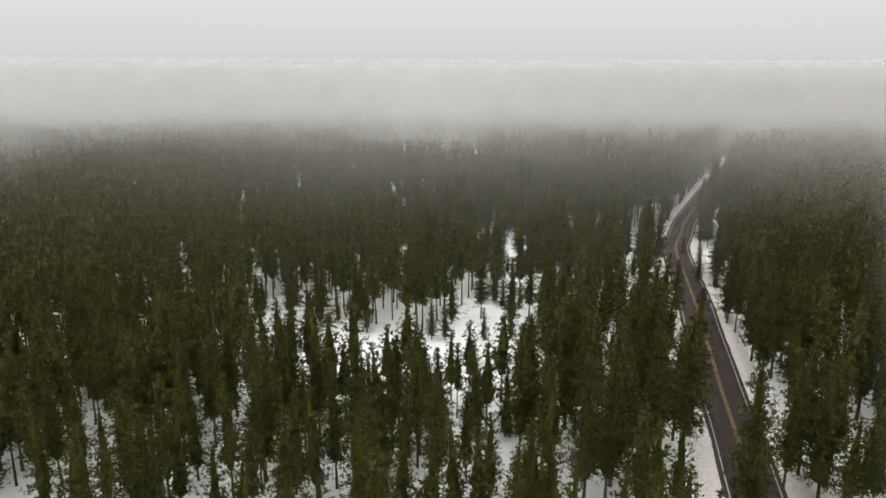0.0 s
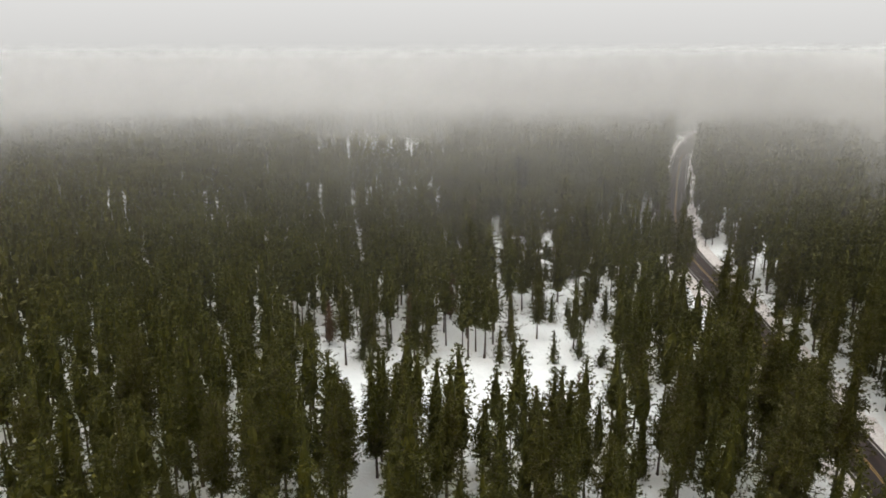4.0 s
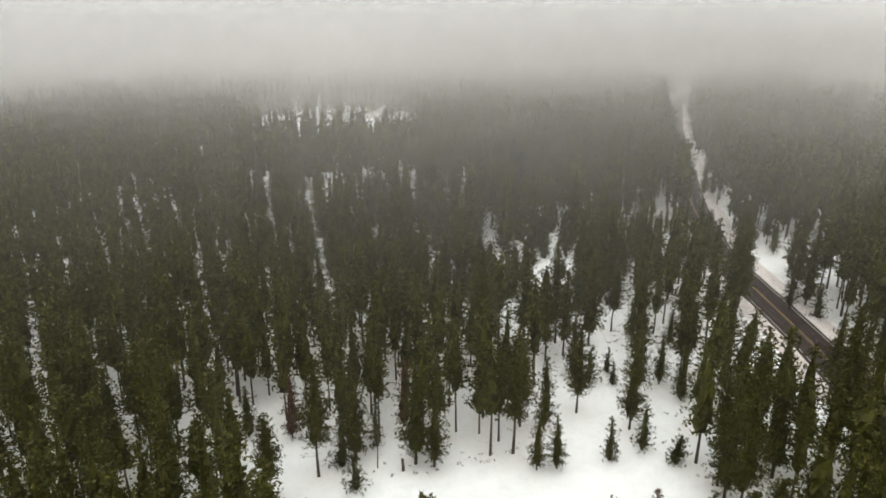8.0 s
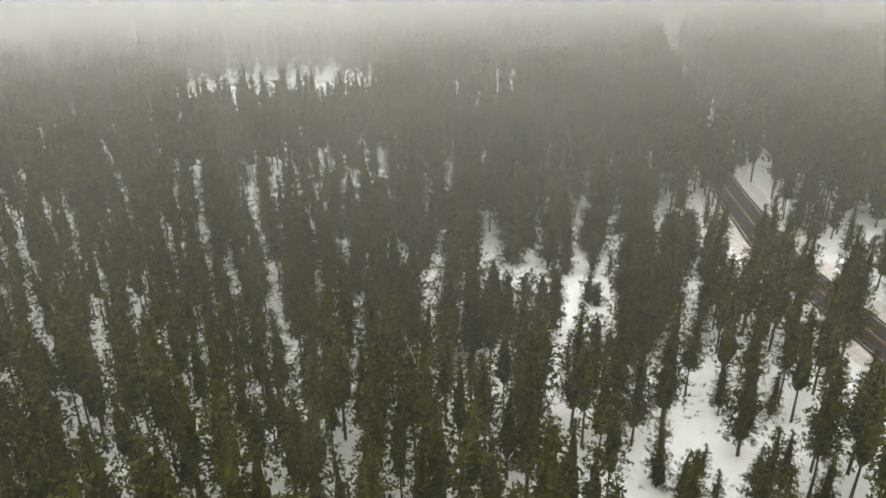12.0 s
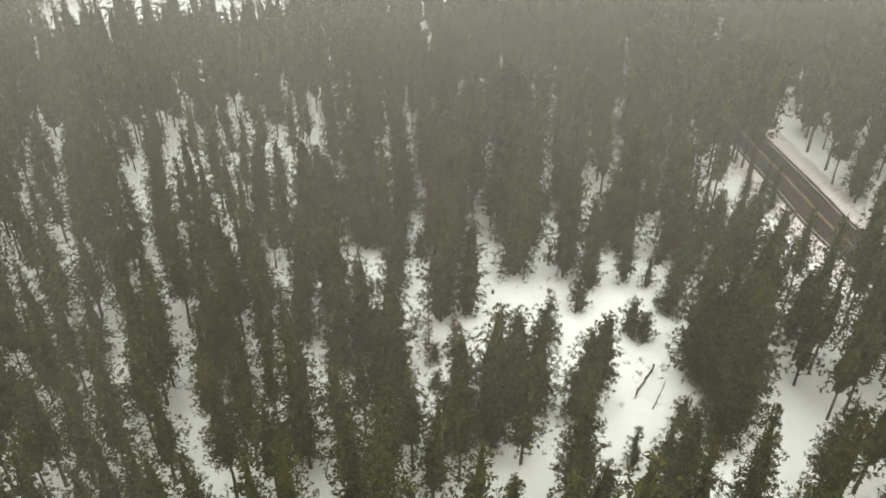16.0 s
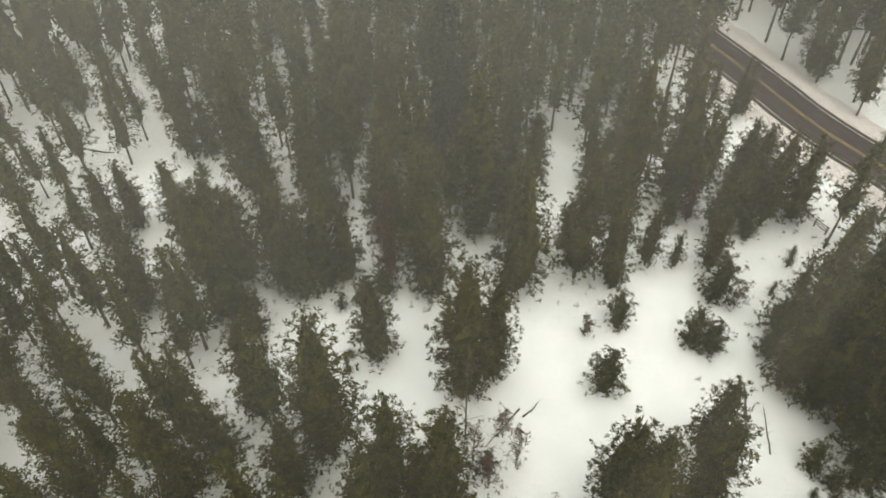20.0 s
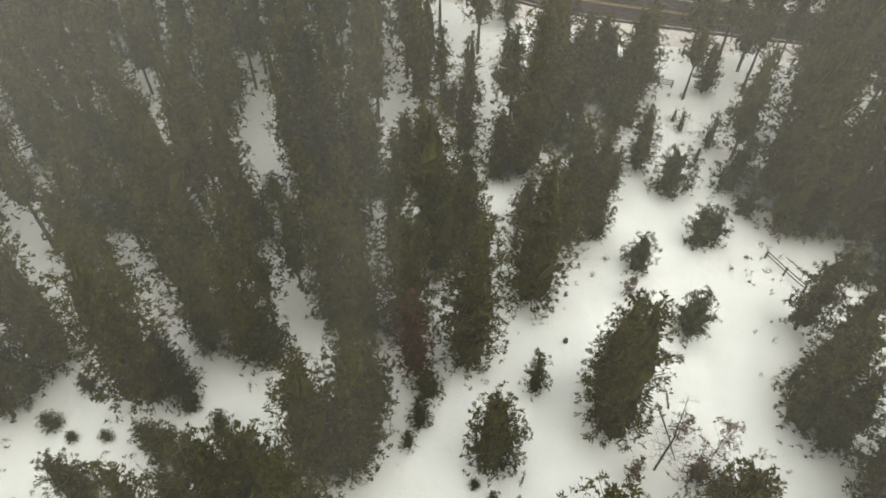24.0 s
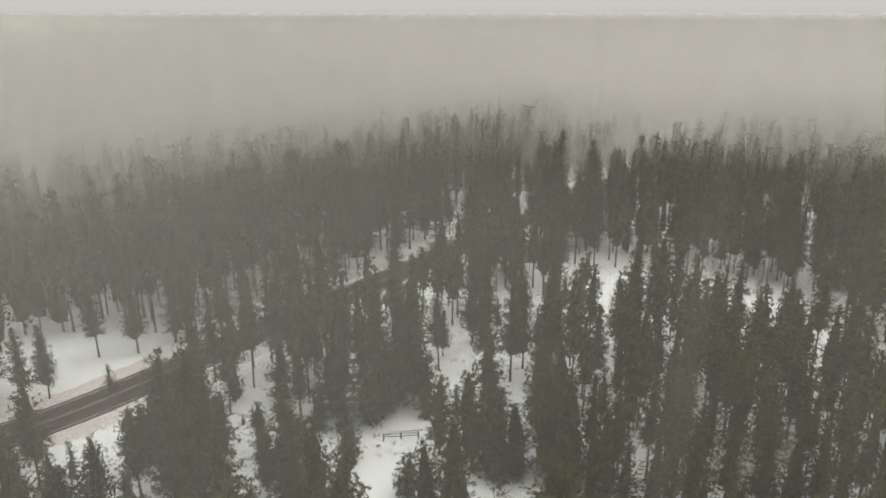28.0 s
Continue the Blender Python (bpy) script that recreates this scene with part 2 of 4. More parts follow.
# ---- plan ----
ROAD = ((2, -60), (21, 20), (30, 58), (37.5, 88), (42.5, 107), (46, 121), (50, 136), (54.2, 152), (58.6, 168), (63.2, 187), (67.2, 204), (71, 217), (76.5, 229), (84, 246), (91, 260), (104, 284), (120, 314), (152, 370), (186, 420), (240, 475), (320, 540), (460, 640))
CLEARINGS = (
    ((-38, 141), (-35, 147), (-43, 168), (-39, 170), (-32, 162), (-29, 155), (-19, 151), (-6, 151), (3, 159), (11, 178), (22, 186), (23, 177), (31, 178), (27, 165), (26, 155), (18, 144), (18, 133), (25, 127), (24, 124), (-14, 124), (-34, 129)),
    ((-3, 256), (-8, 239), (-7, 232), (-7, 222), (8, 206), (18, 206), (36, 206), (44, 208), (54, 207), (61, 209), (47, 214), (35, 216), (25, 223), (23, 226), (13, 235), (6, 243), (0, 248)),
    ((12, 273), (14, 266), (12, 253), (14, 252), (14, 249), (9, 249), (4, 246), (7, 242), (12, 236), (13, 232), (22, 225), (36, 217), (37, 208), (27, 205), (15, 202), (8, 206), (1, 209), (2, 246), (7, 253), (5, 258), (4, 271)),
    ((70, 225), (59, 204), (50, 208), (42, 211), (48, 215), (53, 222), (58, 230)),
    ((21, 186), (29, 184), (35, 173), (23, 163), (8, 168)),
    ((29, 173), (23, 159), (19, 167), (22, 179)),
    ((95, 214), (99, 197), (78, 191), (67, 198), (81, 220)),
    ((-44, 376), (-30, 412), (0, 420), (28, 408), (36, 380), (28, 346), (5, 350), (-11, 364), (-30, 356)),
    ((69, 367), (114, 382), (102, 356), (67, 346)),
    ((8, 272), (13, 267), (11, 259), (6, 252), (5, 258), (6, 266)),
    ((-3, 255), (-1, 252), (-6, 234), (-8, 238)),
    ((-23, 235), (-21, 230), (-19, 219), (-23, 222)),
    ((4, 245), (13, 235), (14, 222), (2, 215), (0, 222), (-0, 231)),
    ((75, 244), (78, 240), (66, 229), (66, 213), (62, 216), (60, 233)),
    ((35, 112), (33, 90), (23, 91)),
    ((73, 244), (75, 240), (64, 223), (62, 225)),
    ((78, 252), (80, 247), (67, 227), (62, 229)),
)


def spline(points, step):
    """A smooth line through the points, as rows of x, y."""
    p = np.array(points, float)
    p = np.vstack([2 * p[0] - p[1], p, 2 * p[-1] - p[-2]])
    out = []
    for a, b, c, d in zip(p, p[1:], p[2:], p[3:]):
        n = max(2, int(np.linalg.norm(c - b) / step))
        for k in range(n):
            t = k / n
            out.append(0.5 * (2 * b + (c - a) * t + (2 * a - 5 * b + 4 * c - d) * t**2 + (3 * b - a - 3 * c + d) * t**3))
    out.append(p[-2])
    return np.array(out)


LINE = spline(ROAD, 2.0)
WAY = np.gradient(LINE, axis=0)
WAY /= np.linalg.norm(WAY, axis=1)[:, None]
SIDE = np.c_[WAY[:, 1], -WAY[:, 0]]


def inside(poly, x, y):
    hit = False
    for (ax, ay), (bx, by) in zip(poly, (*poly[1:], poly[0])):
        if (ay > y) != (by > y) and x < (bx - ax) * (y - ay) / (by - ay) + ax:
            hit = not hit
    return hit


def road_gap(x, y):
    return np.hypot(LINE[:, 0] - x, LINE[:, 1] - y).min()


def ground_z(x, y):
    """Gentle relief, flat along the road."""
    d = road_gap(x, y)
    k = min(1.0, max(0.0, (d - 6) / 12))
    v = noise.noise((x * 0.03, y * 0.03, 1.0)) * 0.55 + noise.noise((x * 0.13, y * 0.13, 7.0)) * 0.16
    return k * v


def part(name, verts, faces, material, parent=None, label=""):
    me = bpy.data.meshes.new(name)
    me.from_pydata(verts, [], faces)
    me.materials.append(material)
    ob = new(name, me)
    if parent:
        ob.parent = parent
    return tagged(ob, label)


def ribbon(low, high, z, skip=None):
    """Verts and faces of a strip beside the road's centre line."""
    verts, faces = [], []
    for n, (c, s) in enumerate(zip(LINE, SIDE)):
        for off in (low, high):
            verts.append((c[0] + s[0] * off, c[1] + s[1] * off, z))
        if n and not (skip and skip(n)):
            k = 2 * n
            faces.append((k - 2, k - 1, k + 1, k))
    return verts, faces


# ---- pines ----
def tuft_cloud(rng, centres, outward, blades, length, width, lift=0.35, size=None):
    """Needle tufts: fans of needles that open outwards from each centre."""
    n = len(centres) * blades
    c = np.repeat(centres, blades, 0) + rng.normal(0, length * 0.10, (n, 3))
    d = np.repeat(outward, blades, 0) * 0.45 + rng.normal(0, 0.8, (n, 3)) + (0, 0, lift)
    d /= np.linalg.norm(d, axis=1)[:, None]
    s = np.cross(d, rng.normal(0, 1, (n, 3)))
    s /= np.linalg.norm(s, axis=1)[:, None] + 1e-9
    grow = 1.0 if size is None else np.repeat(size, blades)
    ln = (length * grow * rng.uniform(0.6, 1.25, n))[:, None]
    w = (width * grow * rng.uniform(0.7, 1.3, n))[:, None]
    tilt = (rng.uniform(-0.3, 0.3, n))[:, None]
    v = np.stack([c, c + d * ln * (1 + tilt) - s * w, c + d * ln * (1 - tilt) + s * w], 1).reshape(-1, 3)
    return v


def stick(a, b, ra, rb, sides=3):
    """A tapered stick from a to b: verts and quads."""
    a, b = np.array(a, float), np.array(b, float)
    d = (b - a) / (np.linalg.norm(b - a) + 1e-9)
    u = np.cross(d, (0.31, 0.87, 0.38))
    u /= np.linalg.norm(u)
    w = np.cross(d, u)
    ang = np.arange(sides) * 2 * np.pi / sides
    ring = np.cos(ang)[:, None] * u + np.sin(ang)[:, None] * w
    v = np.vstack([a + ring * ra, b + ring * rb])
    f = [(k, (k + 1) % sides, sides + (k + 1) % sides, sides + k) for k in range(sides)]
    return v, f


def gather(pieces):
    verts, faces, n = [], [], 0
    for v, f in pieces:
        verts.append(v)
        faces += [tuple(i + n for i in q) for q in f]
        n += len(v)
    return np.vstack(verts), faces


def outline(u, cone):
    """How wide the crown is at the share u of its height: pointed for a low cone, domed for a high one."""
    dome = min(1.0, max(0.0, (cone - 0.34) / 0.1))
    return np.interp(u, [0, 0.06, cone * 0.55, cone, 0.66, 0.84, 0.95, 1], [0.60, 0.90, 1.0, 0.88 + 0.1 * dome, 0.54 + 0.24 * dome, 0.28 + 0.26 * dome, 0.12 + 0.20 * dome, 0.03 + 0.1 * dome])


def core_shell(rng, at, height, clear, radius, cone, sides, rings, share):
    """The shaded, ragged inside of a crown, as loose triangles."""
    grid = np.zeros((rings + 1, sides, 3))
    for k in range(rings + 1):
        u = k / rings
        r = radius * outline(u, cone) * share
        for s in range(sides):
            az = (s + 0.5 * (k % 2)) * 2 * np.pi / sides + rng.normal(0, 0.12)
            q = r * rng.uniform(0.55, 1.3)
            c = at(min(1.0, clear + (1 - clear) * u * 0.97))
            grid[k, s] = c + np.array([np.cos(az) * q, np.sin(az) * q, rng.normal(0, 0.3) * radius * 0.4 - 0.1 * q])
    out = []
    for k in range(rings):
        for s in range(sides):
            a, b, c, d = grid[k, s], grid[k, (s + 1) % sides], grid[k + 1, (s + 1) % sides], grid[k + 1, s]
            out += [a, b, c, a, c, d]
    return np.array(out)


def pine_shape(seed, height, clear, radius, levels, per, clumps, blades, length, width, cone=0.55, bole=0.16, sides=7, gaps=0.15, limbs=True, core=(8, 12, 0.36)):
    """Trunk (with limbs) and crown of one conifer. clear: the bare share of the trunk; cone: how early the crown tapers."""
    rng = np.random.default_rng(seed)
    lean = rng.normal(0, 0.012, 2) * height
    wood = []
    joints = 6 if limbs else 3
    zs = np.linspace(0, 1, joints)
    bend = rng.normal(0, 0.08, (joints, 2))
    bend[0] = 0
    axis = [np.array([lean[0] * t * t + bx, lean[1] * t * t + by, height * t - 0.3 * (t == 0)]) for t, (bx, by) in zip(zs, bend)]
    for a, b, ta, tb in zip(axis, axis[1:], zs, zs[1:]):
        flare = 1.35 if ta == 0 else 1.0
        wood.append(stick(a, b, bole * (1 - 0.93 * ta) * flare, bole * (1 - 0.93 * tb), sides))
    at = lambda t: np.array([np.interp(t, zs, [p[k] for p in axis]) for k in range(3)])
    centres, outs, sizes = [], [], []
    bald = rng.uniform(0, 2 * np.pi)
    for k in range(levels):
        u = (k + rng.uniform(0, 0.9)) / levels
        t = clear + (1 - clear) * u
        ring = radius * outline(u, cone)
        for _ in range(max(2, int(per * (1.15 - 0.55 * u)))):
            az = rng.uniform(0, 2 * np.pi)
            if rng.random() < gaps * (1.5 if abs((az - bald + np.pi) % (2 * np.pi) - np.pi) < 0.9 else 0.7):
                continue
            r = ring * rng.uniform(0.72, 1.10)
            rise = np.interp(u, [0, 0.5, 1], [-0.22, 0.05, 0.75]) + rng.normal(0, 0.12)
            root = at(t)
            d = np.array([np.cos(az), np.sin(az), rise])
            tip = root + d * r + (0, 0, 0.12 * r)
            if limbs:
                wood.append(stick(root, tip, 0.012 * r + 0.022, 0.010, 3))
            n = max(1, int(round(clumps * r / radius + rng.uniform(-0.4, 0.6))))
            for q in np.linspace(0.36 if n > 1 else 0.85, 1.0, n):
                centres.append(root + (tip - root) * q + rng.normal(0, 0.07 * r + 0.05, 3) * (1, 1, 0.5))
                outs.append(d / np.linalg.norm(d))
                sizes.append(1.35 - 0.55 * q)
    top = at(1.0)
    for k in range(7):
        centres.append(top + (0, 0, -0.34 * k) + rng.normal(0, 0.06 * k, 3) * (1, 1, 0))
        outs.append(np.array([0, 0, 1.0]))
        sizes.append(0.5 + 0.09 * k)
    crown_core = core_shell(rng, at, height, clear, radius, cone, *core)
    if clear > 0.2 and limbs:
        for _ in range(int(10 * clear) + 3):
            az, t = rng.uniform(0, 2 * np.pi), rng.uniform(0.10, clear)
            root = at(t)
            ln = rng.uniform(0.4, 1.6)
            wood.append(stick(root, root + np.array([np.cos(az), np.sin(az), rng.uniform(-0.4, 0.1)]) * ln, 0.03, 0.006, 3))
    crown = tuft_cloud(rng, np.array(centres), np.array(outs), blades, length, width, size=np.array(sizes))
    crown = np.vstack([crown, crown_core])
    return gather(wood), crown


def bare_shape(seed, height, spread, twigs, bole=0.10, low=0.15):
    """A leafless tree or snag: trunk, crooked limbs and twigs."""
    rng = np.random.default_rng(seed)
    wood, ends = [], []
    mid = np.array([rng.normal(0, 0.1), rng.normal(0, 0.1), height * 0.5])
    top = np.array([rng.normal(0, 0.25), rng.normal(0, 0.25), height])
    wood += [stick((0, 0, -0.2), mid, bole, bole * 0.6, 6), stick(mid, top, bole * 0.6, 0.012, 5)]
    for _ in range(twigs):
        t = rng.uniform(low, 0.97)
        root = mid * (t / 0.5) if t < 0.5 else mid + (top - mid) * (t - 0.5) / 0.5
        az, ln = rng.uniform(0, 2 * np.pi), spread * rng.uniform(0.35, 1.0) * (1.15 - 0.8 * t)
        tip = root + np.array([np.cos(az), np.sin(az), rng.uniform(0.05, 0.9)]) * ln
        wood.append(stick(root, tip, 0.020, 0.007, 3))
        for _ in range(3):
            a = root + (tip - root) * rng.uniform(0.3, 1.0)
            b = a + rng.normal(0, 0.32, 3) * ln + (0, 0, 0.18 * ln)
            wood.append(stick(a, b, 0.013, 0.005, 3))
            ends.append(b)
    return gather(wood), np.array(ends), rng


def crown_faces(v):
    return [(k, k + 1, k + 2) for k in range(0, len(v), 3)]


def to_mesh(name, verts, faces, material):
    me = bpy.data.meshes.new(name)
    me.from_pydata(verts.tolist(), [], faces)
    me.materials.append(material)
    return me


KINDS = {}


def add_kind(kind, shapes, needles, bark):
    KINDS[kind] = [(to_mesh("trunk", *wood, bark), to_mesh("crown", crown, crown_faces(crown), needles)) for wood, crown in shapes]


# name: list of shapes at a nominal height
SIZE = {"tall": 20.0, "full": 16.0, "mid": 11.5, "slim": 11.5, "young": 5.5, "fir": 20.0, "bush": 3.4, "brown": 11.5}
add_kind("tall", [pine_shape(10 + k, 20.0, (0.26, 0.16, 0.34, 0.14, 0.30, 0.20)[k], (2.7, 3.1, 2.5, 3.4, 2.6, 2.9)[k], 28, 10.5, 4.0, 8, 0.43, 0.095, cone=(0.34, 0.28, 0.42, 0.26, 0.38, 0.34)[k], bole=0.20) for k in range(6)], PINE, BARK)
add_kind("full", [pine_shape(20 + k, 16.0, (0.07, 0.05, 0.10, 0.06)[k], (2.8, 3.15, 2.6, 2.95)[k], 26, 11, 4.0, 11, 0.36, 0.078, cone=(0.46, 0.40, 0.52, 0.44)[k], bole=0.18, core=(9, 12, 0.46)) for k in range(4)], PINE, BARK)
add_kind("mid", [pine_shape(30 + k, 11.5, (0.07, 0.04, 0.11, 0.06)[k], (2.35, 2.6, 2.2, 2.5)[k], 21, 10.5, 3.8, 11, 0.33, 0.074, cone=(0.5, 0.42, 0.55, 0.46)[k], bole=0.15, core=(8, 10, 0.46)) for k in range(4)], PINE, BARK)
add_kind("slim", [pine_shape(40 + k, 11.5, (0.12, 0.2, 0.08)[k], (2.1, 1.9, 2.3)[k], 22, 8.5, 3.4, 8, 0.36, 0.075, cone=(0.26, 0.3, 0.2)[k], bole=0.13, gaps=0.2) for k in range(3)], PINE, BARK)
add_kind("young", [pine_shape(50 + k, 5.5, 0.05, (1.4, 1.65, 1.25)[k], 14, 8.0, 2.6, 11, 0.23, 0.046, cone=0.3, bole=0.075, gaps=0.2, core=(6, 7, 0.32)) for k in range(3)], YOUNG, BARK)
add_kind("fir", [pine_shape(70 + k, 20.0, 0.03, (4.1, 3.7)[k], 32, 12, 4.0, 7, 0.43, 0.11, cone=0.14, bole=0.24, gaps=0.03) for k in range(2)], FIR, BARK)
add_kind("bush", [pine_shape(80 + k, 3.4, 0.03, (1.35, 1.2)[k], 11, 10, 2.8, 13, 0.23, 0.044, cone=0.45, bole=0.07, gaps=0.1, core=(7, 6, 0.36)) for k in range(2)], YOUNG, BARK)

add_kind("brown", [pine_shape(90 + k, 11.5, 0.12, 2.3, 20, 9, 3.4, 7, 0.40, 0.09, cone=0.32, bole=0.13, gaps=0.25) for k in range(2)], DYING, BARK)

PLANTED = []
LABELS = {
    "tall": ("pine_tree", "tall olive-green pine with bare lower trunk in snow", "pine tree", "pines of the forest"),
    "full": ("pine_tree", "broad full-crowned olive-green pine beside the snowy clearing", "pine tree", "pines of the forest"),
    "mid": ("pine_tree", "medium full-crowned green pine standing in snow", "pine tree", "pines of the forest"),
    "slim": ("pine_tree", "slender pointed green pine at the clearing's edge", "pine tree", "pines of the forest"),
    "young": ("young_pine", "small young green pine growing out of the snow", "young pine", "young pines"),
    "fir": ("fir_tree", "dense dark conical fir with branches to the ground", "fir tree", "dark firs"),
    "brown": ("pine_tree", "dying pine with rusty brown needles among green ones", "pine tree", "pines of the forest"),
    "bush": ("bushy_pine", "low round bushy pine alone in the snowy clearing", "pine bush", "bushy pines"),
}


def plant(kind, x, y, height, seed=None):
    """One tree of a kind at a place, scaled to its height."""
    k = len(PLANTED) if seed is None else seed
    rng = random.Random(k * 7 + 3)
    trunk, crown = KINDS[kind][k % len(KINDS[kind])]
    name, label, category, group = LABELS[kind]
    s = height / SIZE[kind]
    wide = s ** 0.8 * rng.uniform(0.9, 1.12)
    tree = tagged(new(name), label, category, group)
    tree.matrix_basis = pose(x, y, ground_z(x, y), rng.uniform(-1.5, 1.5), rng.uniform(-1.5, 1.5), rng.uniform(0, 360)) @ Matrix.Diagonal((wide, wide, s, 1))
    for part_name, me in (("trunk", trunk), ("crown", crown)):
        new(part_name, me).parent = tree
    PLANTED.append((x, y, height, kind))
    return tree


def pine(x, y, h):
    open_grown = y > 186 and -12 < x < 60
    if h > 13.2:
        return plant("full" if open_grown else "tall", x, y, h)
    return plant(("mid" if open_grown else "slim") if h > 6.5 else "young", x, y, h)


def bare(kind, x, y, height):
    """A snag or a leafless reddish shrub."""
    k = len(PLANTED)
    rust = kind == "rust"
    wood, ends, rng = bare_shape(200 + k, height, height * (0.34 if rust else 0.16), 30 if rust else 20, (0.025 if rust else 0.045) + 0.005 * height, 0.08 if rust else 0.2)
    if rust:
        thing = tagged(new("leafless_shrub"), "reddish-brown leafless shrub with a few dead leaves in snow", "shrub", "leafless shrubs")
        new("stems", to_mesh("stems", *wood, DEAD)).parent = thing
        v = tuft_cloud(rng, ends, np.zeros_like(ends), 7, 0.2, 0.05)
        new("foliage", to_mesh("foliage", v, crown_faces(v), RUST)).parent = thing
    else:
        thing = tagged(new("dead_tree", to_mesh("dead_tree", *wood, DEAD)), "thin grey dead tree with bare twigs in snow", "dead tree", "dead trees")
    thing.matrix_basis = pose(x, y, ground_z(x, y), 0, 0, 37 * k)
    PLANTED.append((x, y, height * 0.5, kind))
    return thing


# ---- trees that stand out, one by one ----
pine(6.7, 222.6, 18.0)
pine(4.7, 232.1, 10.6)
plant("young", 10.8, 228.2, 6.2)
plant("bush", 16.3, 213.7, 5.5)
plant("bush", 23.5, 217.1, 4.8)
bare("rust", 20.3, 218.8, 3.3)
plant("bush", 26.7, 210.5, 4.8)
plant("bush", 34.2, 211.9, 5.7)
pine(37.1, 214.4, 8.2)
pine(50.8, 218.7, 10.4)
pine(41.8, 216.6, 10.1)
pine(55.1, 211.9, 5.9)
pine(51.3, 217.1, 10.4)
pine(37.5, 226.6, 20.9)
plant("young", 53.2, 231.8, 6.3)
pine(40.7, 232.7, 9.3)
plant("young", 53.2, 226.8, 7.5)
pine(36.7, 229.4, 8.7)
plant("young", 49.0, 230.7, 2.4)
plant("bush", 47.0, 234.5, 3.0)
plant("young", 41.9, 222.3, 6.8)
pine(20.3, 227.5, 16.9)
pine(26.0, 224.1, 16.2)
pine(13.8, 233.5, 18.9)
pine(24.2, 236.3, 19.5)
pine(26.6, 233.7, 12.9)
pine(16.8, 238.7, 14.7)
plant("brown", 12.5, 238.2, 12.1)
pine(4.1, 245.3, 16.9)
pine(7.1, 242.6, 15.9)
pine(17.6, 245.1, 15.6)
bare("snag", 18.4, 242.3, 11.3)
plant("fir", 28.3, 246.3, 23.3)
pine(27.7, 254.6, 16.3)
pine(26.3, 270.4, 9.5)
pine(11.4, 260.4, 19.2)
pine(16.0, 256.0, 13.5)
plant("fir", 11.1, 257.5, 9.7)
pine(14.5, 252.0, 15.9)
plant("bush", 14.2, 250.5, 7.1)
pine(1.6, 252.2, 12.8)
pine(2.1, 263.0, 8.0)
bare("snag", 2.0, 257.2, 7.0)
plant("bush", 8.3, 237.8, 3.1)
plant("bush", 10.6, 237.3, 3.4)
plant("young", 6.1, 238.8, 2.7)
bare("rust", 2.2, 217.4, 6.0)
bare("rust", 2.9, 221.7, 3.3)
bare("rust", 1.6, 215.1, 4.0)
plant("bush", 2.8, 216.2, 2.3)
pine(16.7, 203.7, 11.4)
pine(13.1, 201.6, 11.6)
plant("bush", 12.8, 202.5, 3.3)
plant("bush", 30.5, 204.3, 4.2)
plant("bush", 34.5, 204.9, 6.5)
pine(40.7, 205.7, 4.9)
pine(28.5, 201.4, 18.1)
pine(34.4, 200.4, 18.9)
pine(50.0, 204.0, 6.8)
pine(43.4, 201.1, 10.1)
pine(28.0, 198.7, 16.6)
pine(27.2, 195.0, 19.0)
pine(25.7, 192.7, 17.3)
pine(2.4, 202.5, 16.8)
plant("bush", 0.9, 211.9, 2.4)
pine(1.4, 232.4, 2.4)
plant("bush", 7.9, 253.9, 2.6)
plant("bush", 6.1, 257.8, 4.2)
plant("bush", 7.1, 259.6, 2.6)
plant("bush", 9.7, 256.7, 2.1)
plant("bush", 7.4, 263.1, 1.1)
plant("bush", 7.4, 265.8, 1.1)
plant("bush", 8.5, 267.7, 2.1)
plant("bush", 30.8, 267.0, 4.0)
plant("bush", 30.2, 268.3, 3.4)
pine(39.4, 277.3, 13.3)
pine(32.1, 264.2, 13.7)
pine(34.2, 270.5, 10.7)
plant("bush", 34.0, 242.6, 3.8)
plant("bush", 34.0, 240.8, 3.0)
pine(39.2, 244.0, 11.7)
pine(37.8, 243.0, 11.4)
pine(37.7, 239.1, 7.9)
plant("bush", 33.8, 252.6, 3.4)
plant("young", 28.4, 252.5, 6.6)
pine(44.1, 263.0, 11.0)
plant("bush", 11.9, 270.9, 7.5)
pine(14.9, 269.2, 17.6)
plant("bush", 11.8, 265.7, 2.0)
plant("young", 45.0, 208.6, 1.8)
plant("young", 43.3, 208.2, 2.9)
pine(-7.0, 234.6, 13.1)
pine(-5.2, 227.5, 18.1)
pine(-4.4, 220.8, 13.7)
pine(-2.1, 217.1, 12.7)
pine(-3.2, 218.3, 8.4)
plant("bush", -5.2, 227.1, 2.0)
pine(-9.8, 226.7, 10.3)
pine(-7.1, 222.3, 4.0)
pine(10.3, 222.3, 13.5)
bare("rust", 4.6, 214.6, 6.0)
pine(9.3, 204.7, 11.4)
plant("bush", 22.2, 196.2, 3.6)
plant("bush", 21.6, 194.0, 2.4)
plant("young", 19.9, 195.0, 1.4)
plant("bush", 27.3, 208.6, 4.0)
plant("young", 38.2, 207.7, 2.0)
bare("rust", 34.0, 209.6, 4.0)
pine(27.9, 221.1, 13.5)
plant("bush", 27.7, 220.2, 2.7)
pine(32.8, 219.6, 8.0)
plant("young", 34.9, 217.4, 5.2)
pine(28.9, 227.4, 7.0)
pine(9.4, 241.8, 10.6)
pine(-2.7, 245.3, 18.2)
plant("young", 0.3, 245.5, 2.7)
pine(2.1, 249.5, 12.4)
pine(43.9, 223.4, 18.4)
plant("brown", 42.2, 220.1, 6.0)
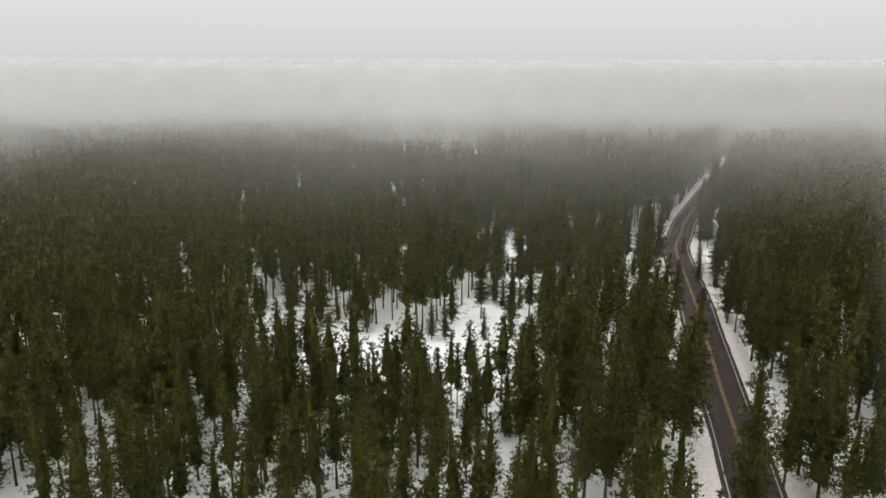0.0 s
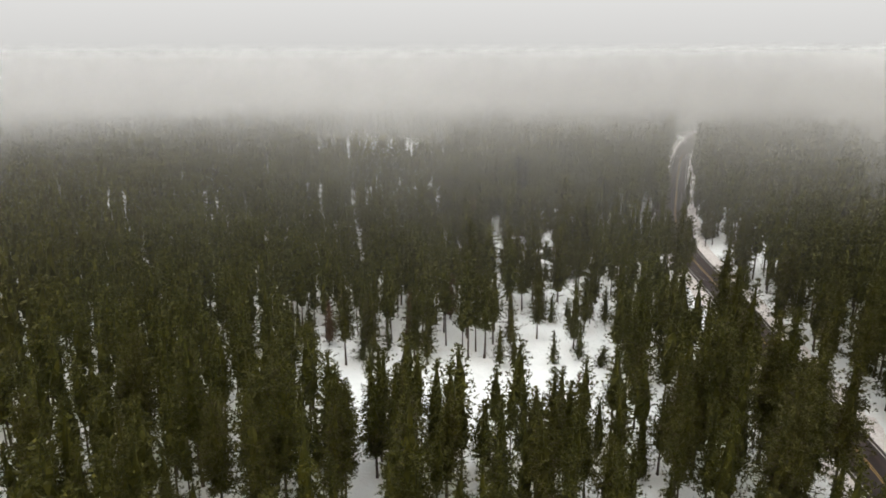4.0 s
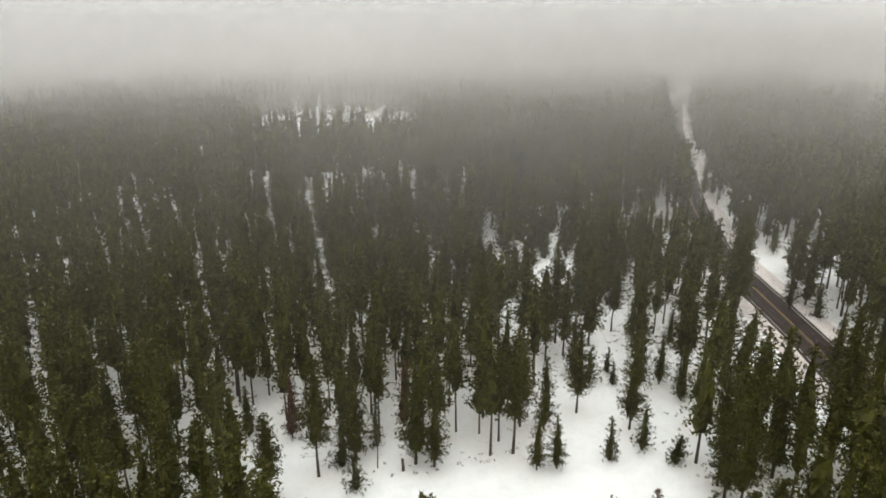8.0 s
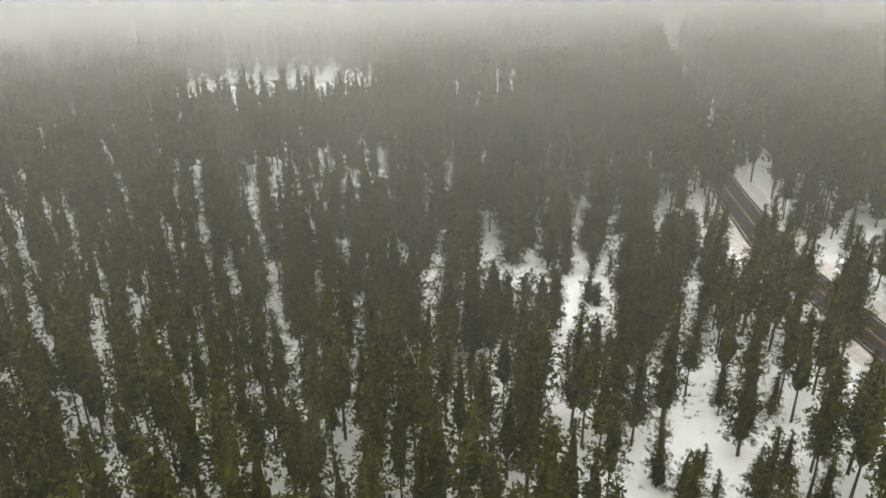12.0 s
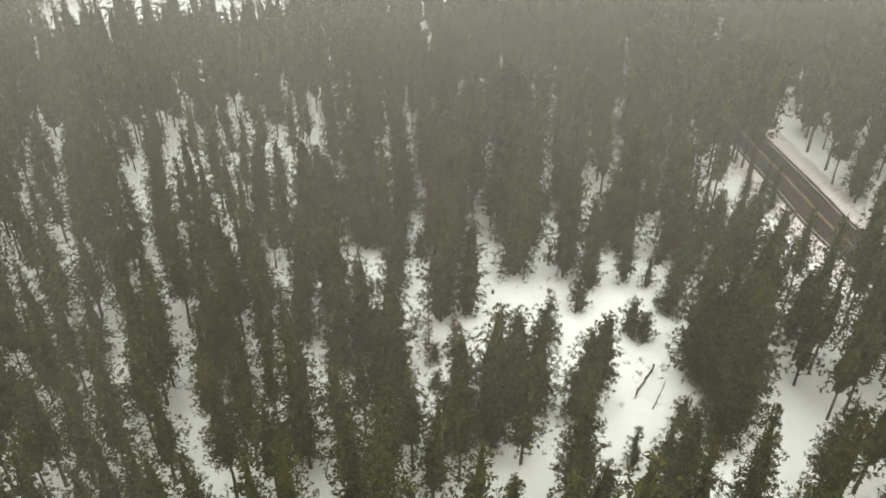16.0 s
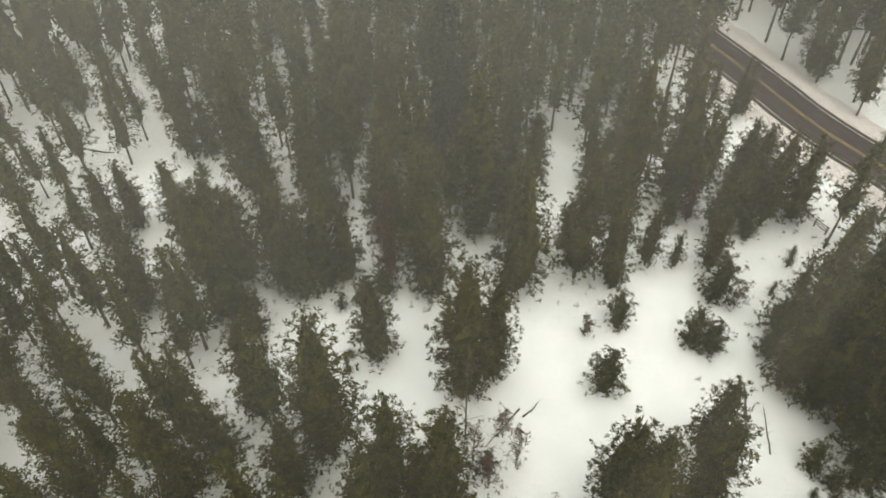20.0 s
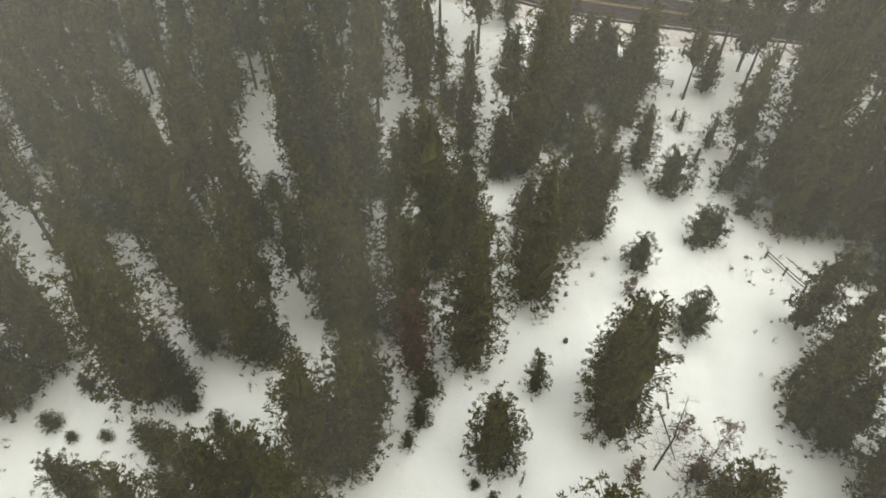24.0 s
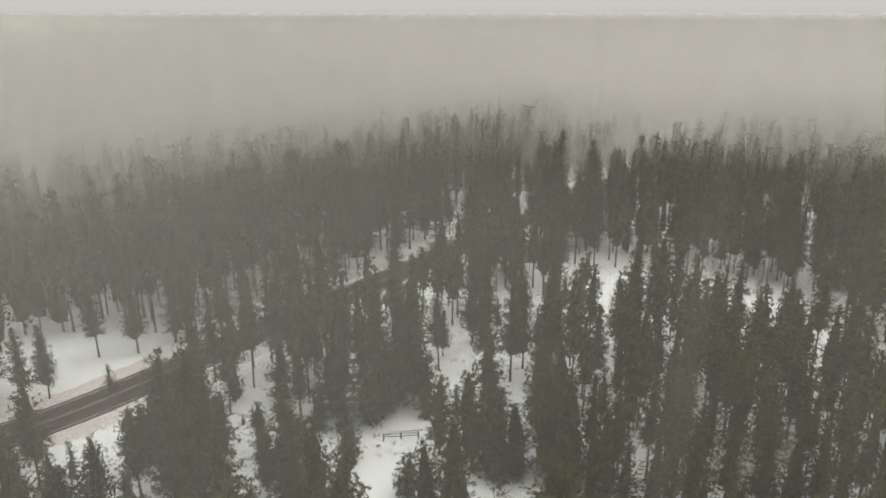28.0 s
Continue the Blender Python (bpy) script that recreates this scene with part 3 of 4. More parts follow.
pine(40.0, 221.1, 6.0)
pine(51.1, 222.7, 8.9)
pine(53.2, 218.9, 6.9)
pine(47.8, 213.6, 12.5)
pine(50.9, 211.6, 11.2)
pine(30.3, 196.3, 18.3)
plant("bush", 23.6, 192.9, 7.5)
pine(81.3, 221.5, 12.6)
pine(76.8, 214.0, 12.3)
pine(83.4, 223.7, 12.7)
pine(64.3, 226.2, 9.5)
pine(64.8, 229.5, 7.1)
pine(66.6, 225.8, 7.9)
plant("bush", 49.0, 234.6, 3.0)
plant("bush", 49.5, 233.6, 2.8)
pine(9.6, 271.3, 11.7)
pine(4.6, 295.0, 10.4)
pine(5.9, 293.2, 9.8)
pine(-1.8, 265.2, 9.2)
pine(-5.1, 263.3, 11.4)
pine(-17.7, 257.3, 12.8)
pine(-7.9, 253.2, 13.5)
pine(-16.9, 247.9, 14.4)
pine(-21.6, 249.0, 14.9)
pine(-12.5, 231.0, 14.3)
plant("bush", 2.7, 233.7, 1.0)
pine(-0.7, 253.7, 12.1)
plant("young", 57.2, 226.9, 5.6)
pine(48.8, 216.1, 9.9)
pine(81.1, 200.6, 13.8)
pine(75.9, 197.0, 14.8)
pine(82.1, 209.9, 9.0)
pine(80.0, 215.6, 12.0)
pine(25.2, 258.5, 21.0)
plant("bush", 34.2, 236.9, 2.6)
plant("fir", 31.4, 247.1, 21.4)
plant("young", 30.2, 250.5, 3.4)
pine(35.6, 237.6, 9.7)
pine(5.7, 204.8, 10.2)
pine(6.4, 192.8, 13.9)
pine(14.9, 189.0, 11.4)
plant("young", 11.0, 206.1, 4.2)
pine(16.5, 242.6, 14.8)
pine(48.5, 153.1, 14.6)
pine(85.0, 216.3, 12.2)
bare("snag", 3.6, 219.5, 11.7)
pine(7.8, 206.7, 12.6)
bare("rust", 6.0, 217.2, 4.3)
pine(-7.5, 219.5, 11.1)
pine(4.5, 242.9, 12.3)
plant("young", 26.6, 228.4, 2.4)
pine(-19.0, 221.1, 15.4)
pine(-20.3, 223.6, 11.4)
pine(-5.6, 211.7, 11.7)
pine(-0.7, 203.7, 14.6)
pine(-5.6, 206.4, 12.6)
pine(92.5, 255.2, 13.9)
pine(83.6, 227.8, 13.8)
plant("bush", 44.4, 213.8, 5.0)
pine(18.2, 193.8, 5.0)
pine(14.1, 194.0, 5.4)
pine(-2.2, 242.3, 7.2)
pine(24.6, 170.3, 18.0)
pine(12.1, 169.0, 10.6)
plant("young", 18.2, 168.9, 4.7)
plant("young", 13.8, 166.6, 6.9)
plant("young", 17.4, 165.3, 4.2)
pine(49.4, 179.6, 21.3)
pine(51.9, 183.7, 20.9)
pine(25.9, 182.5, 13.4)
pine(33.1, 174.7, 7.1)
pine(27.3, 177.4, 8.5)
pine(41.0, 168.8, 12.3)
pine(49.3, 186.0, 7.9)
pine(79.2, 249.3, 6.4)
pine(27.3, 161.8, 18.2)
pine(24.9, 163.6, 8.9)
pine(21.9, 164.6, 6.6)
pine(-2.6, 172.6, 22.4)
pine(-16.1, 192.5, 12.2)
pine(14.1, 153.3, 15.4)
plant("young", 7.9, 147.4, 6.9)
plant("young", 13.5, 148.4, 7.5)
plant("bush", 16.6, 144.6, 4.0)
pine(18.2, 133.3, 20.9)
pine(8.3, 159.1, 14.4)
plant("young", -26.6, 149.5, 5.7)
pine(-37.2, 149.3, 13.5)
pine(-25.8, 155.2, 15.2)
pine(-31.0, 153.4, 17.5)
pine(-39.8, 164.9, 8.1)
pine(-15.8, 151.4, 13.2)
pine(-18.1, 152.6, 15.5)
pine(-4.5, 151.8, 18.0)
pine(-2.6, 147.6, 8.2)
bare("snag", -12.6, 137.4, 5.4)
bare("snag", 0.6, 138.2, 1.7)
bare("rust", 9.0, 137.0, 3.0)
plant("young", 12.9, 131.5, 6.2)
pine(36.9, 139.2, 22.9)
pine(69.1, 183.3, 14.1)
pine(26.0, 130.2, 9.3)
pine(25.7, 158.9, 9.6)
pine(1.8, 156.1, 11.6)
bare("snag", -23.2, 153.1, 8.7)
pine(19.1, 139.0, 16.3)
pine(27.0, 138.5, 19.1)
bare("snag", 1.2, 133.0, 2.7)
pine(-42.2, 124.0, 18.4)
pine(-39.9, 123.5, 14.2)
pine(-27.5, 119.9, 18.3)
pine(-25.5, 116.9, 17.1)
pine(-20.9, 114.8, 14.9)
pine(-8.2, 112.4, 14.9)
pine(-4.1, 111.6, 13.7)
pine(3.9, 115.3, 10.0)
bare("rust", -12.4, 115.7, 6.0)
bare("rust", -16.6, 116.5, 6.0)
bare("rust", -21.8, 128.8, 4.0)
pine(11.0, 110.0, 13.9)
plant("young", 12.5, 129.9, 6.2)
pine(26.5, 109.7, 24)
pine(26.4, 107.1, 20.3)
pine(18.1, 108.7, 23.5)
pine(17.2, 111.4, 24)
pine(-32.5, 120.8, 13.3)
pine(-36.8, 119.0, 9.7)
pine(-52.6, 122.0, 11.4)
pine(-45.8, 119.5, 9.6)
pine(32.6, 107.2, 18.1)
pine(35.7, 134.1, 21.8)
pine(-13.8, 113.5, 11.3)
pine(7.8, 109.4, 11.3)
pine(0.1, 147.2, 7.9)
plant("young", -27.8, 154.7, 7.5)
pine(-60.8, 124.8, 21.3)
pine(-62.7, 125.2, 18.9)
pine(-54.1, 127.6, 16.1)
pine(30.3, 106.2, 16.8)
pine(31.4, 100.1, 22.6)
pine(32.8, 118.9, 15.4)
pine(52.6, 121.9, 17.9)
pine(-10.0, 97.3, 19.9)
pine(-3.3, 95.6, 15.8)
pine(18.9, 93.0, 18.0)
pine(-16.1, 96.4, 17.3)
pine(-25.9, 98.3, 24)
pine(13.0, 122.5, 14.5)
pine(3.3, 106.6, 16.4)
pine(-43.6, 103.4, 19.7)
pine(-59.2, 108.0, 18.1)
pine(-59.8, 101.7, 18.4)
pine(-62.8, 101.8, 17.6)
pine(-52.6, 118.4, 22.8)
pine(56.6, 119.9, 23.4)
pine(49.2, 95.1, 17.8)
pine(42.9, 94.1, 18.4)
pine(-34.9, 107.3, 19.5)
pine(-33.1, 125.1, 11.4)
plant("bush", 11.1, 94.7, 3.5)
pine(-43.4, 96.8, 7.6)
pine(-52.3, 97.3, 14.8)
pine(4.0, 93.9, 11.7)
pine(7.4, 93.7, 6.8)
pine(-35.0, 98.8, 15.1)
pine(-40.7, 107.7, 22.8)
pine(-21.3, 95.4, 14.8)
plant("young", 70.0, 208.5, 4.6)
plant("young", -22.4, 158.0, 7.0)
pine(73.0, 187.7, 16.6)
plant("young", 67.1, 177.6, 7.3)
pine(79.0, 184.4, 16.1)
pine(30.4, 135.2, 6.5)
pine(-26.0, 159.0, 13.2)
pine(13.5, 176.3, 16.0)
pine(9.8, 175.2, 15.8)
pine(67.7, 135.8, 16.8)
pine(26.4, 99.2, 16.3)
pine(61.0, 156.7, 16.5)
pine(22.1, 112.8, 15.4)
pine(-29.0, 254.3, 14.4)
pine(-31.8, 233.9, 10.9)
pine(-37.7, 238.1, 12.3)
pine(98.5, 259.3, 12.4)
pine(4.2, 187.7, 11.4)
pine(-19.8, 230.2, 12.8)
pine(-40.4, 225.0, 14.2)
pine(-41.7, 210.8, 12.1)
pine(-25.7, 201.1, 13.9)
pine(54.8, 185.3, 17.3)
pine(73.2, 190.9, 16.3)
pine(18.9, 160.4, 13.2)
pine(30.9, 271.6, 8.3)
pine(38.1, 281.5, 7.6)
pine(-24.7, 255.4, 12.6)
pine(-21.4, 242.3, 13.3)
pine(-18.6, 218.0, 10.9)
pine(-33.3, 110.3, 17.8)
pine(-28.6, 116.1, 18.7)
pine(11.0, 105.1, 20.6)
pine(18.8, 103.8, 22.4)
pine(-48.5, 106.9, 18.8)
pine(-26.5, 113.7, 18.7)
pine(-9.0, 104.9, 16.8)
pine(-5.4, 108.5, 18.7)
pine(-1.8, 105.6, 15.9)
pine(-42.2, 115.2, 18.8)
pine(-69.3, 109.9, 20.7)
pine(35.2, 129.6, 21.5)
pine(8.7, 100.1, 18.7)
pine(15.7, 91.6, 20.6)
pine(57.2, 127.7, 21.2)
pine(37.6, 113.4, 21.4)
pine(28.5, 103.6, 18.7)
pine(46.6, 92.2, 18.7)
pine(46.6, 97.4, 18.7)
pine(-24.4, 111.1, 18.7)
pine(-20.0, 108.9, 17.8)
pine(-13.9, 104.5, 17.8)
pine(-5.2, 104.3, 18.7)
pine(-51.7, 164.5, 17.4)
pine(1.0, 180.0, 14.6)
pine(8.1, 181.8, 18.5)
pine(14.1, 181.1, 19.4)
pine(19.4, 178.5, 19.3)
pine(-22.4, 206.4, 16.5)
pine(-15.0, 207.3, 16.4)
pine(-21.7, 235.3, 16.0)
pine(-16.2, 230.7, 17.9)
plant("brown", -17.9, 161.4, 11.2)
plant("brown", -7.4, 172.3, 10.6)
plant("brown", -33.8, 162.9, 9.6)
plant("young", 49.2, 105.1, 7.0)
pine(32.4, 81.5, 24.0)
pine(63.5, 112.2, 23.0)
pine(65.0, 134.7, 22.0)
pine(52.2, 89.9, 12.9)
pine(60.0, 153.7, 19.3)
pine(70.4, 139.9, 21.7)
pine(59.8, 148.9, 14.7)
pine(20.3, 95.9, 24.0)
pine(64.7, 182.5, 10.3)
pine(81.4, 134.2, 23.1)
pine(29.0, 110.2, 24.0)
pine(41.8, 143.4, 18.6)
pine(86.9, 184.3, 18.7)
pine(60.2, 143.2, 20.0)
pine(19.7, 110.8, 19.3)
pine(57.0, 135.1, 22.0)
pine(14.5, 111.2, 14.9)
pine(18.6, 136.7, 16.4)


# ---- the rest of the forest ----
def open_ground(x, y, edge=0.0):
    gap = 8.5 if y < 235 else 6.6
    # the near verge, where the road shows between the trees
    if 138 < y < 184 and x < np.interp(y, LINE[:, 1], LINE[:, 0]):
        gap = 17.0
    return road_gap(x, y) < gap + edge or any(inside(c, x, y) for c in CLEARINGS)


def far_shape(seed, height, clear, radius, levels, per, clumps, length, width, blades, cone, core):
    """A lighter tree for the mass of the forest: verts and faces of its trunk, verts of its crown."""
    (tv, tf), cv = pine_shape(seed, height, clear, radius, levels, per, clumps, blades, length, width, cone=cone, bole=0.2, sides=3, gaps=0.08, limbs=False, core=core)
    return tv, tf, cv


NEAR = [far_shape(280 + k, 20.0, (0.28, 0.36, 0.20, 0.32, 0.24)[k], (2.7, 2.5, 3.0, 2.6, 2.8)[k], 21, 7.8, 3.2, 0.50, 0.15, 5, (0.3, 0.36, 0.24, 0.3, 0.33)[k], (6, 9, 0.40)) for k in range(5)]
MIDDLE = [far_shape(300 + k, 20.0, (0.36, 0.44, 0.28, 0.40)[k], (2.7, 2.5, 3.0, 2.6)[k], 17, 6.2, 2.3, 0.72, 0.22, 4, (0.36, 0.42, 0.3, 0.36)[k], (6, 8, 0.45)) for k in range(4)]
FAR = [far_shape(340 + k, 20.0, (0.16, 0.22, 0.12)[k], (3.3, 3.1, 3.6)[k], 10, 4.4, 1.3, 1.25, 0.46, 2, (0.36, 0.4, 0.3)[k], (5, 6, 0.55)) for k in range(3)]


def woods(name, label, spots, shapes, material):
    """Many trees joined into one object with trunks and crowns."""
    tv, tf, cv, n = [], [], [], 0
    for k, (x, y, h) in enumerate(spots):
        rng = random.Random(k * 13 + 5)
        v, f, c = shapes[k % len(shapes)]
        s, a = h / 20.0, rng.uniform(0, 6.283)
        w = s**0.6 * rng.uniform(0.85, 1.15)
        turn = np.array([[np.cos(a) * w, -np.sin(a) * w, 0], [np.sin(a) * w, np.cos(a) * w, 0], [0, 0, s]])
        at = (x, y, ground_z(x, y))
        tv.append(v @ turn.T + at)
        cv.append(c @ turn.T + at)
        tf += [tuple(i + n for i in q) for q in f]
        n += len(v)
    thing = tagged(new(name), label, "woods", kind="stuff")
    new("trunks", to_mesh("trunks", np.vstack(tv), tf, BARK)).parent = thing
    crowns = np.vstack(cv)
    new("crowns", to_mesh("crowns", crowns, crown_faces(crowns), material)).parent = thing
    return thing


def forest_spots():
    rng = random.Random(11)
    taken = {}
    for x, y, h, kind in PLANTED:
        taken.setdefault((int(x // 6), int(y // 6)), []).append((x, y, 1.0 if kind == "bush" or h < 7 else 2.6))
    near_by, middle, far = [], [], []
    y = -60.0
    while y < 470:
        left = -0.63 * y - 28
        right = max(110 + 0.3 * y, 0.64 * y + 20, 285 if -60 < y < 400 else 0)
        if y < 90:
            left = -130
        x = left
        while x < right:
            dark = (16 < x < 64 and 236 < y < 295) or (22 < x < 60 and 182 < y < 204)
            step = 4.2 if dark else 4.3 if (-85 < x < 95 and 45 < y < 300) else 6.2
            px, py = x + rng.uniform(-1.9, 1.9), y + rng.uniform(-1.9, 1.9)
            x += step
            thin = 0.5 + 0.5 * noise.noise((px * 0.03, py * 0.03, 3.3))
            deep = -90 < px < -5 and 85 < py < 262
            keep = 1.1 if dark else 1.2 if deep else 0.95 if px < 62 else 1.0
            beside = (-38 < px < 62 and 190 < py < 292) or (-58 < px < 60 and 58 < py < 108)
            if beside and not dark:
                keep *= (0.42 if 84 < py < 120 else 0.62) if px > -62 and py < 130 else 0.62 if px > -12 else 0.85
            if rng.random() > keep * (0.65 + 0.5 * thin):
                continue
            if ((4 < px < 36 and 186 < py < 214) or (-6 < px < 40 and 210 < py < 262 and not dark)) and rng.random() < 0.85:
                continue
            if open_ground(px, py):
                continue
            near = any(math.hypot(px - a, py - b) < r for i in (-1, 0, 1) for j in (-1, 0, 1) for a, b, r in taken.get((int(px // 6) + i, int(py // 6) + j), ()))
            if near:
                continue
            h = rng.uniform(15, 23) if px > 56 and py < 330 else rng.uniform(14, 20) if dark and py < 210 else rng.uniform(12, 18.5) if dark else rng.uniform(10.5, 15.5) if deep and py > 205 else rng.uniform(12.5, 18.5) if deep else rng.uniform(9.5, 16) if (-38 < px < 62 and 190 < py < 292) else rng.uniform(12, 18.5)
            (near_by if (-38 < px < 62 and 190 < py < 292) or (-58 < px < 60 and 58 < py < 108) else middle if (-85 < px < 95 and 45 < py < 300) else far).append((px, py, h))
        y += 4.4
    # a close row of tall pines along the road's western edge where it bends into the distance
    for (cx, cy), (sx, sy) in zip(LINE, SIDE):
        if 232 < cy < 360:
            off = rng.uniform(5.8, 8.0)
            middle.append((cx - sx * off, cy - sy * off, rng.uniform(17, 23)))
    return near_by, middle, far


NEAR_SPOTS, MIDDLE_SPOTS, FAR_SPOTS = forest_spots()
woods("pine_stand", "close stand of olive-green pines round the snowy clearing", NEAR_SPOTS, NEAR, PINE)
woods("pine_woods", "dense dark green pine forest on snowy ground", MIDDLE_SPOTS, MIDDLE, PINE)
LAST = [far_shape(380 + k, 20.0, 0.12, 3.6, 7, 3.4, 1.0, 1.9, 0.85, 1, 0.34, (4, 4, 0.65)) for k in range(2)]
edge_rng = random.Random(23)
LAST_SPOTS = [(x + edge_rng.uniform(-3, 3), y + edge_rng.uniform(-3, 3), edge_rng.uniform(13, 20)) for y in range(472, 530, 8) for x in range(-int(0.63 * y) - 30, int(0.66 * y), 8)]
LAST_SPOTS += [(x + edge_rng.uniform(-3, 3), y + edge_rng.uniform(-3, 3), edge_rng.uniform(13, 20)) for y in range(-130, -60, 7) for x in range(-150, 300, 7)]
LAST_SPOTS = [s for s in LAST_SPOTS if not open_ground(s[0], s[1])]
woods("farthest_woods", "farthest edge of the pine forest vanishing into cloud", LAST_SPOTS, LAST, PINE)
woods("distant_woods", "distant pine forest fading into fog", FAR_SPOTS, FAR, PINE)


# ---- ground, road ----
def ground():
    """One sheet of snow to the horizon, fine near the flight, coarse beyond."""
    xs = np.r_[[-4200, -2000, -1000, -500, -350], np.arange(-240, 260, 2.6), [330, 420, 600, 1000, 2000, 4200]]
    ys = np.r_[[-4200, -2000, -900, -400, -150], np.arange(-40, 460, 2.6), [500, 560, 700, 1000, 2000, 4200]]
    verts = [(x, y, ground_z(x, y) if abs(x) < 260 and -40 < y < 460 else -0.02) for y in ys for x in xs]
    w = len(xs)
    faces = [(j * w + i, j * w + i + 1, (j + 1) * w + i + 1, (j + 1) * w + i) for j in range(len(ys) - 1) for i in range(w - 1)]
    ob = part("ground", verts, faces, SNOW)
    ob.data.polygons.foreach_set("use_smooth", [True] * len(faces))
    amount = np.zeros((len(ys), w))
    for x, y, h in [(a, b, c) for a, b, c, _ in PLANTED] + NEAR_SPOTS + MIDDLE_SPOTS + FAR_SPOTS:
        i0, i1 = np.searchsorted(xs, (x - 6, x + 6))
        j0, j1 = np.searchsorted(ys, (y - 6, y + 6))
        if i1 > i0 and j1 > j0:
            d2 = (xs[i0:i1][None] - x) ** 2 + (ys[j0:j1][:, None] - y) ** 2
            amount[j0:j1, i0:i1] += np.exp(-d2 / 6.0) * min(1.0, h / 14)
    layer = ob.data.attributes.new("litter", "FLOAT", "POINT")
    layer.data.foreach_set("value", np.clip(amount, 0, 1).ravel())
    return tagged(ob, "snow-covered forest floor with scattered needles and litter", "ground", kind="structure")


ground()


def make_road():
    wide = 4.1
    offs = np.linspace(-wide, wide, 13)
    verts, faces, across = [], [], []
    for n, (c, s) in enumerate(zip(LINE, SIDE)):
        for o in offs:
            verts.append((c[0] + s[0] * o, c[1] + s[1] * o, 0.13 - 0.004 * o * o))
            across.append(o / wide * 0.5 + 0.5)
        if n:
            a, b = (n - 1) * 13, n * 13
            faces += [(a + k, a + k + 1, b + k + 1, b + k) for k in range(12)]
    road = tagged(part("road", verts, faces, ASPHALT), "wet dark two-lane asphalt road with worn lines between snow", "road", kind="structure")
    road.data.attributes.new("across", "FLOAT", "POINT").data.foreach_set("value", across)
    for o in (-0.16, 0.16):
        part("centre_line", *ribbon(o - 0.07, o + 0.07, 0.138), YELLOW, road, "worn yellow centre line")
    for o in (-3.35, 3.35):
        part("edge_line", *ribbon(o - 0.08, o + 0.08, 0.094), WHITE, road, "worn white edge line")
    # ploughed snow piled along both edges
    for side in (-1, 1):
        rng = np.random.default_rng(5 + side)
        prof = ((3.95, 0.02), (4.25, 0.16), (4.7, 0.36), (5.3, 0.42), (6.0, 0.25), (6.9, 0.10), (8.0, -0.06))
        verts, faces = [], []
        for n, (c, s) in enumerate(zip(LINE, SIDE)):
            for k, (o, z) in enumerate(prof):
                o2 = o + (rng.normal(0, 0.10) if k else rng.normal(0, 0.05))
                z2 = z + (rng.normal(0, 0.05) if 0 < k < 6 else 0)
                verts.append((c[0] + s[0] * o2 * side, c[1] + s[1] * o2 * side, z2))
            if n:
                a, b = (n - 1) * 7, n * 7
                for k in range(6):
                    q = (a + k, a + k + 1, b + k + 1, b + k)
                    faces.append(q if side > 0 else q[::-1])
        bank = part("snowbank", verts, faces, BERM)
        bank.data.polygons.foreach_set("use_smooth", [True] * len(faces))
        tagged(bank, "dirty ploughed snowbank along the road edge", "snowbank", kind="structure")


make_road()


# ---- fog ----
def mist():
    verts, faces = [], []

    def sheet(a, b, top):
        n = len(verts)
        verts.extend([(*a, 0.3), (*b, 0.3), (*b, top), (*a, top)])
        faces.append((n, n + 1, n + 2, n + 3))

    # veils that lie lower than the flight
    for k in range(37):
        y = 70 + 13 * k
        sheet((-420, y), (460, y), 52)
    for k in range(44):
        x = -210 + 13 * k
        sheet((x, -60), (x, 560), 52)
    for y in (-330, -270, -220, -180, -150, -120, -95, -75, -58, -43, -30, -18, -6, 6, 18, 30, 42, 55, 580, 620, 680, 760):
        sheet((-700, y), (900, y), 52)
    for x in (-260, -310, -370, -450, 390, 440, 500, 580):
        sheet((x, -300), (x, 760), 52)
    ob = part("mist", verts, faces, MIST)
    ob.visible_shadow = False
    return tagged(ob, "thin grey fog hanging over the forest", "fog", kind="stuff")


mist()


def cloud_wall():
    """The plain grey of the cloud, far behind everything."""
    n, verts, faces = 64, [], []
    for k in range(n):
        a = 2 * math.pi * k / n
        for z in (-5, 60, 130, 300):
            verts.append((20 + 1100 * math.cos(a), 165 + 1100 * math.sin(a), z))
    for k in range(n):
        p, q = 4 * k, 4 * ((k + 1) % n)
        faces += [(p + s, q + s, q + s + 1, p + s + 1) for s in range(3)]
    m = Nodes("cloud")
    sep, geo = m.add("SeparateXYZ"), m.add("NewGeometry")
    m.join(geo.outputs["Position"], sep.inputs[0])
    col = m.ramp(m.math("MULTIPLY", sep.outputs["Z"], 1 / 300), (0.0, (0.57, 0.567, 0.556)), (0.16, (0.615, 0.613, 0.602)), (0.23, (0.64, 0.638, 0.628)), (0.45, (0.71, 0.71, 0.702)), (1.0, (0.76, 0.76, 0.755)))
    e = m.add("Emission", Strength=1.0)
    m.join(col, e.inputs["Color"])
    m.join(e.outputs[0], m.out.inputs["Surface"])
    return tagged(part("backdrop", verts, faces, m.mat), "plain grey cloud in the far distance", "cloud", kind="structure")


cloud_wall()


# ---- small things on the snow ----
def tube(points, radii, sides=7):
    """A rounded stem along the points."""
    pieces = [stick(a, b, ra, rb, sides) for a, b, ra, rb in zip(points, points[1:], radii, radii[1:])]
    v, f = gather(pieces)
    last = len(v) - sides
    f += [tuple(range(last, last + sides)), tuple(range(sides))[::-1]]
    return v, f


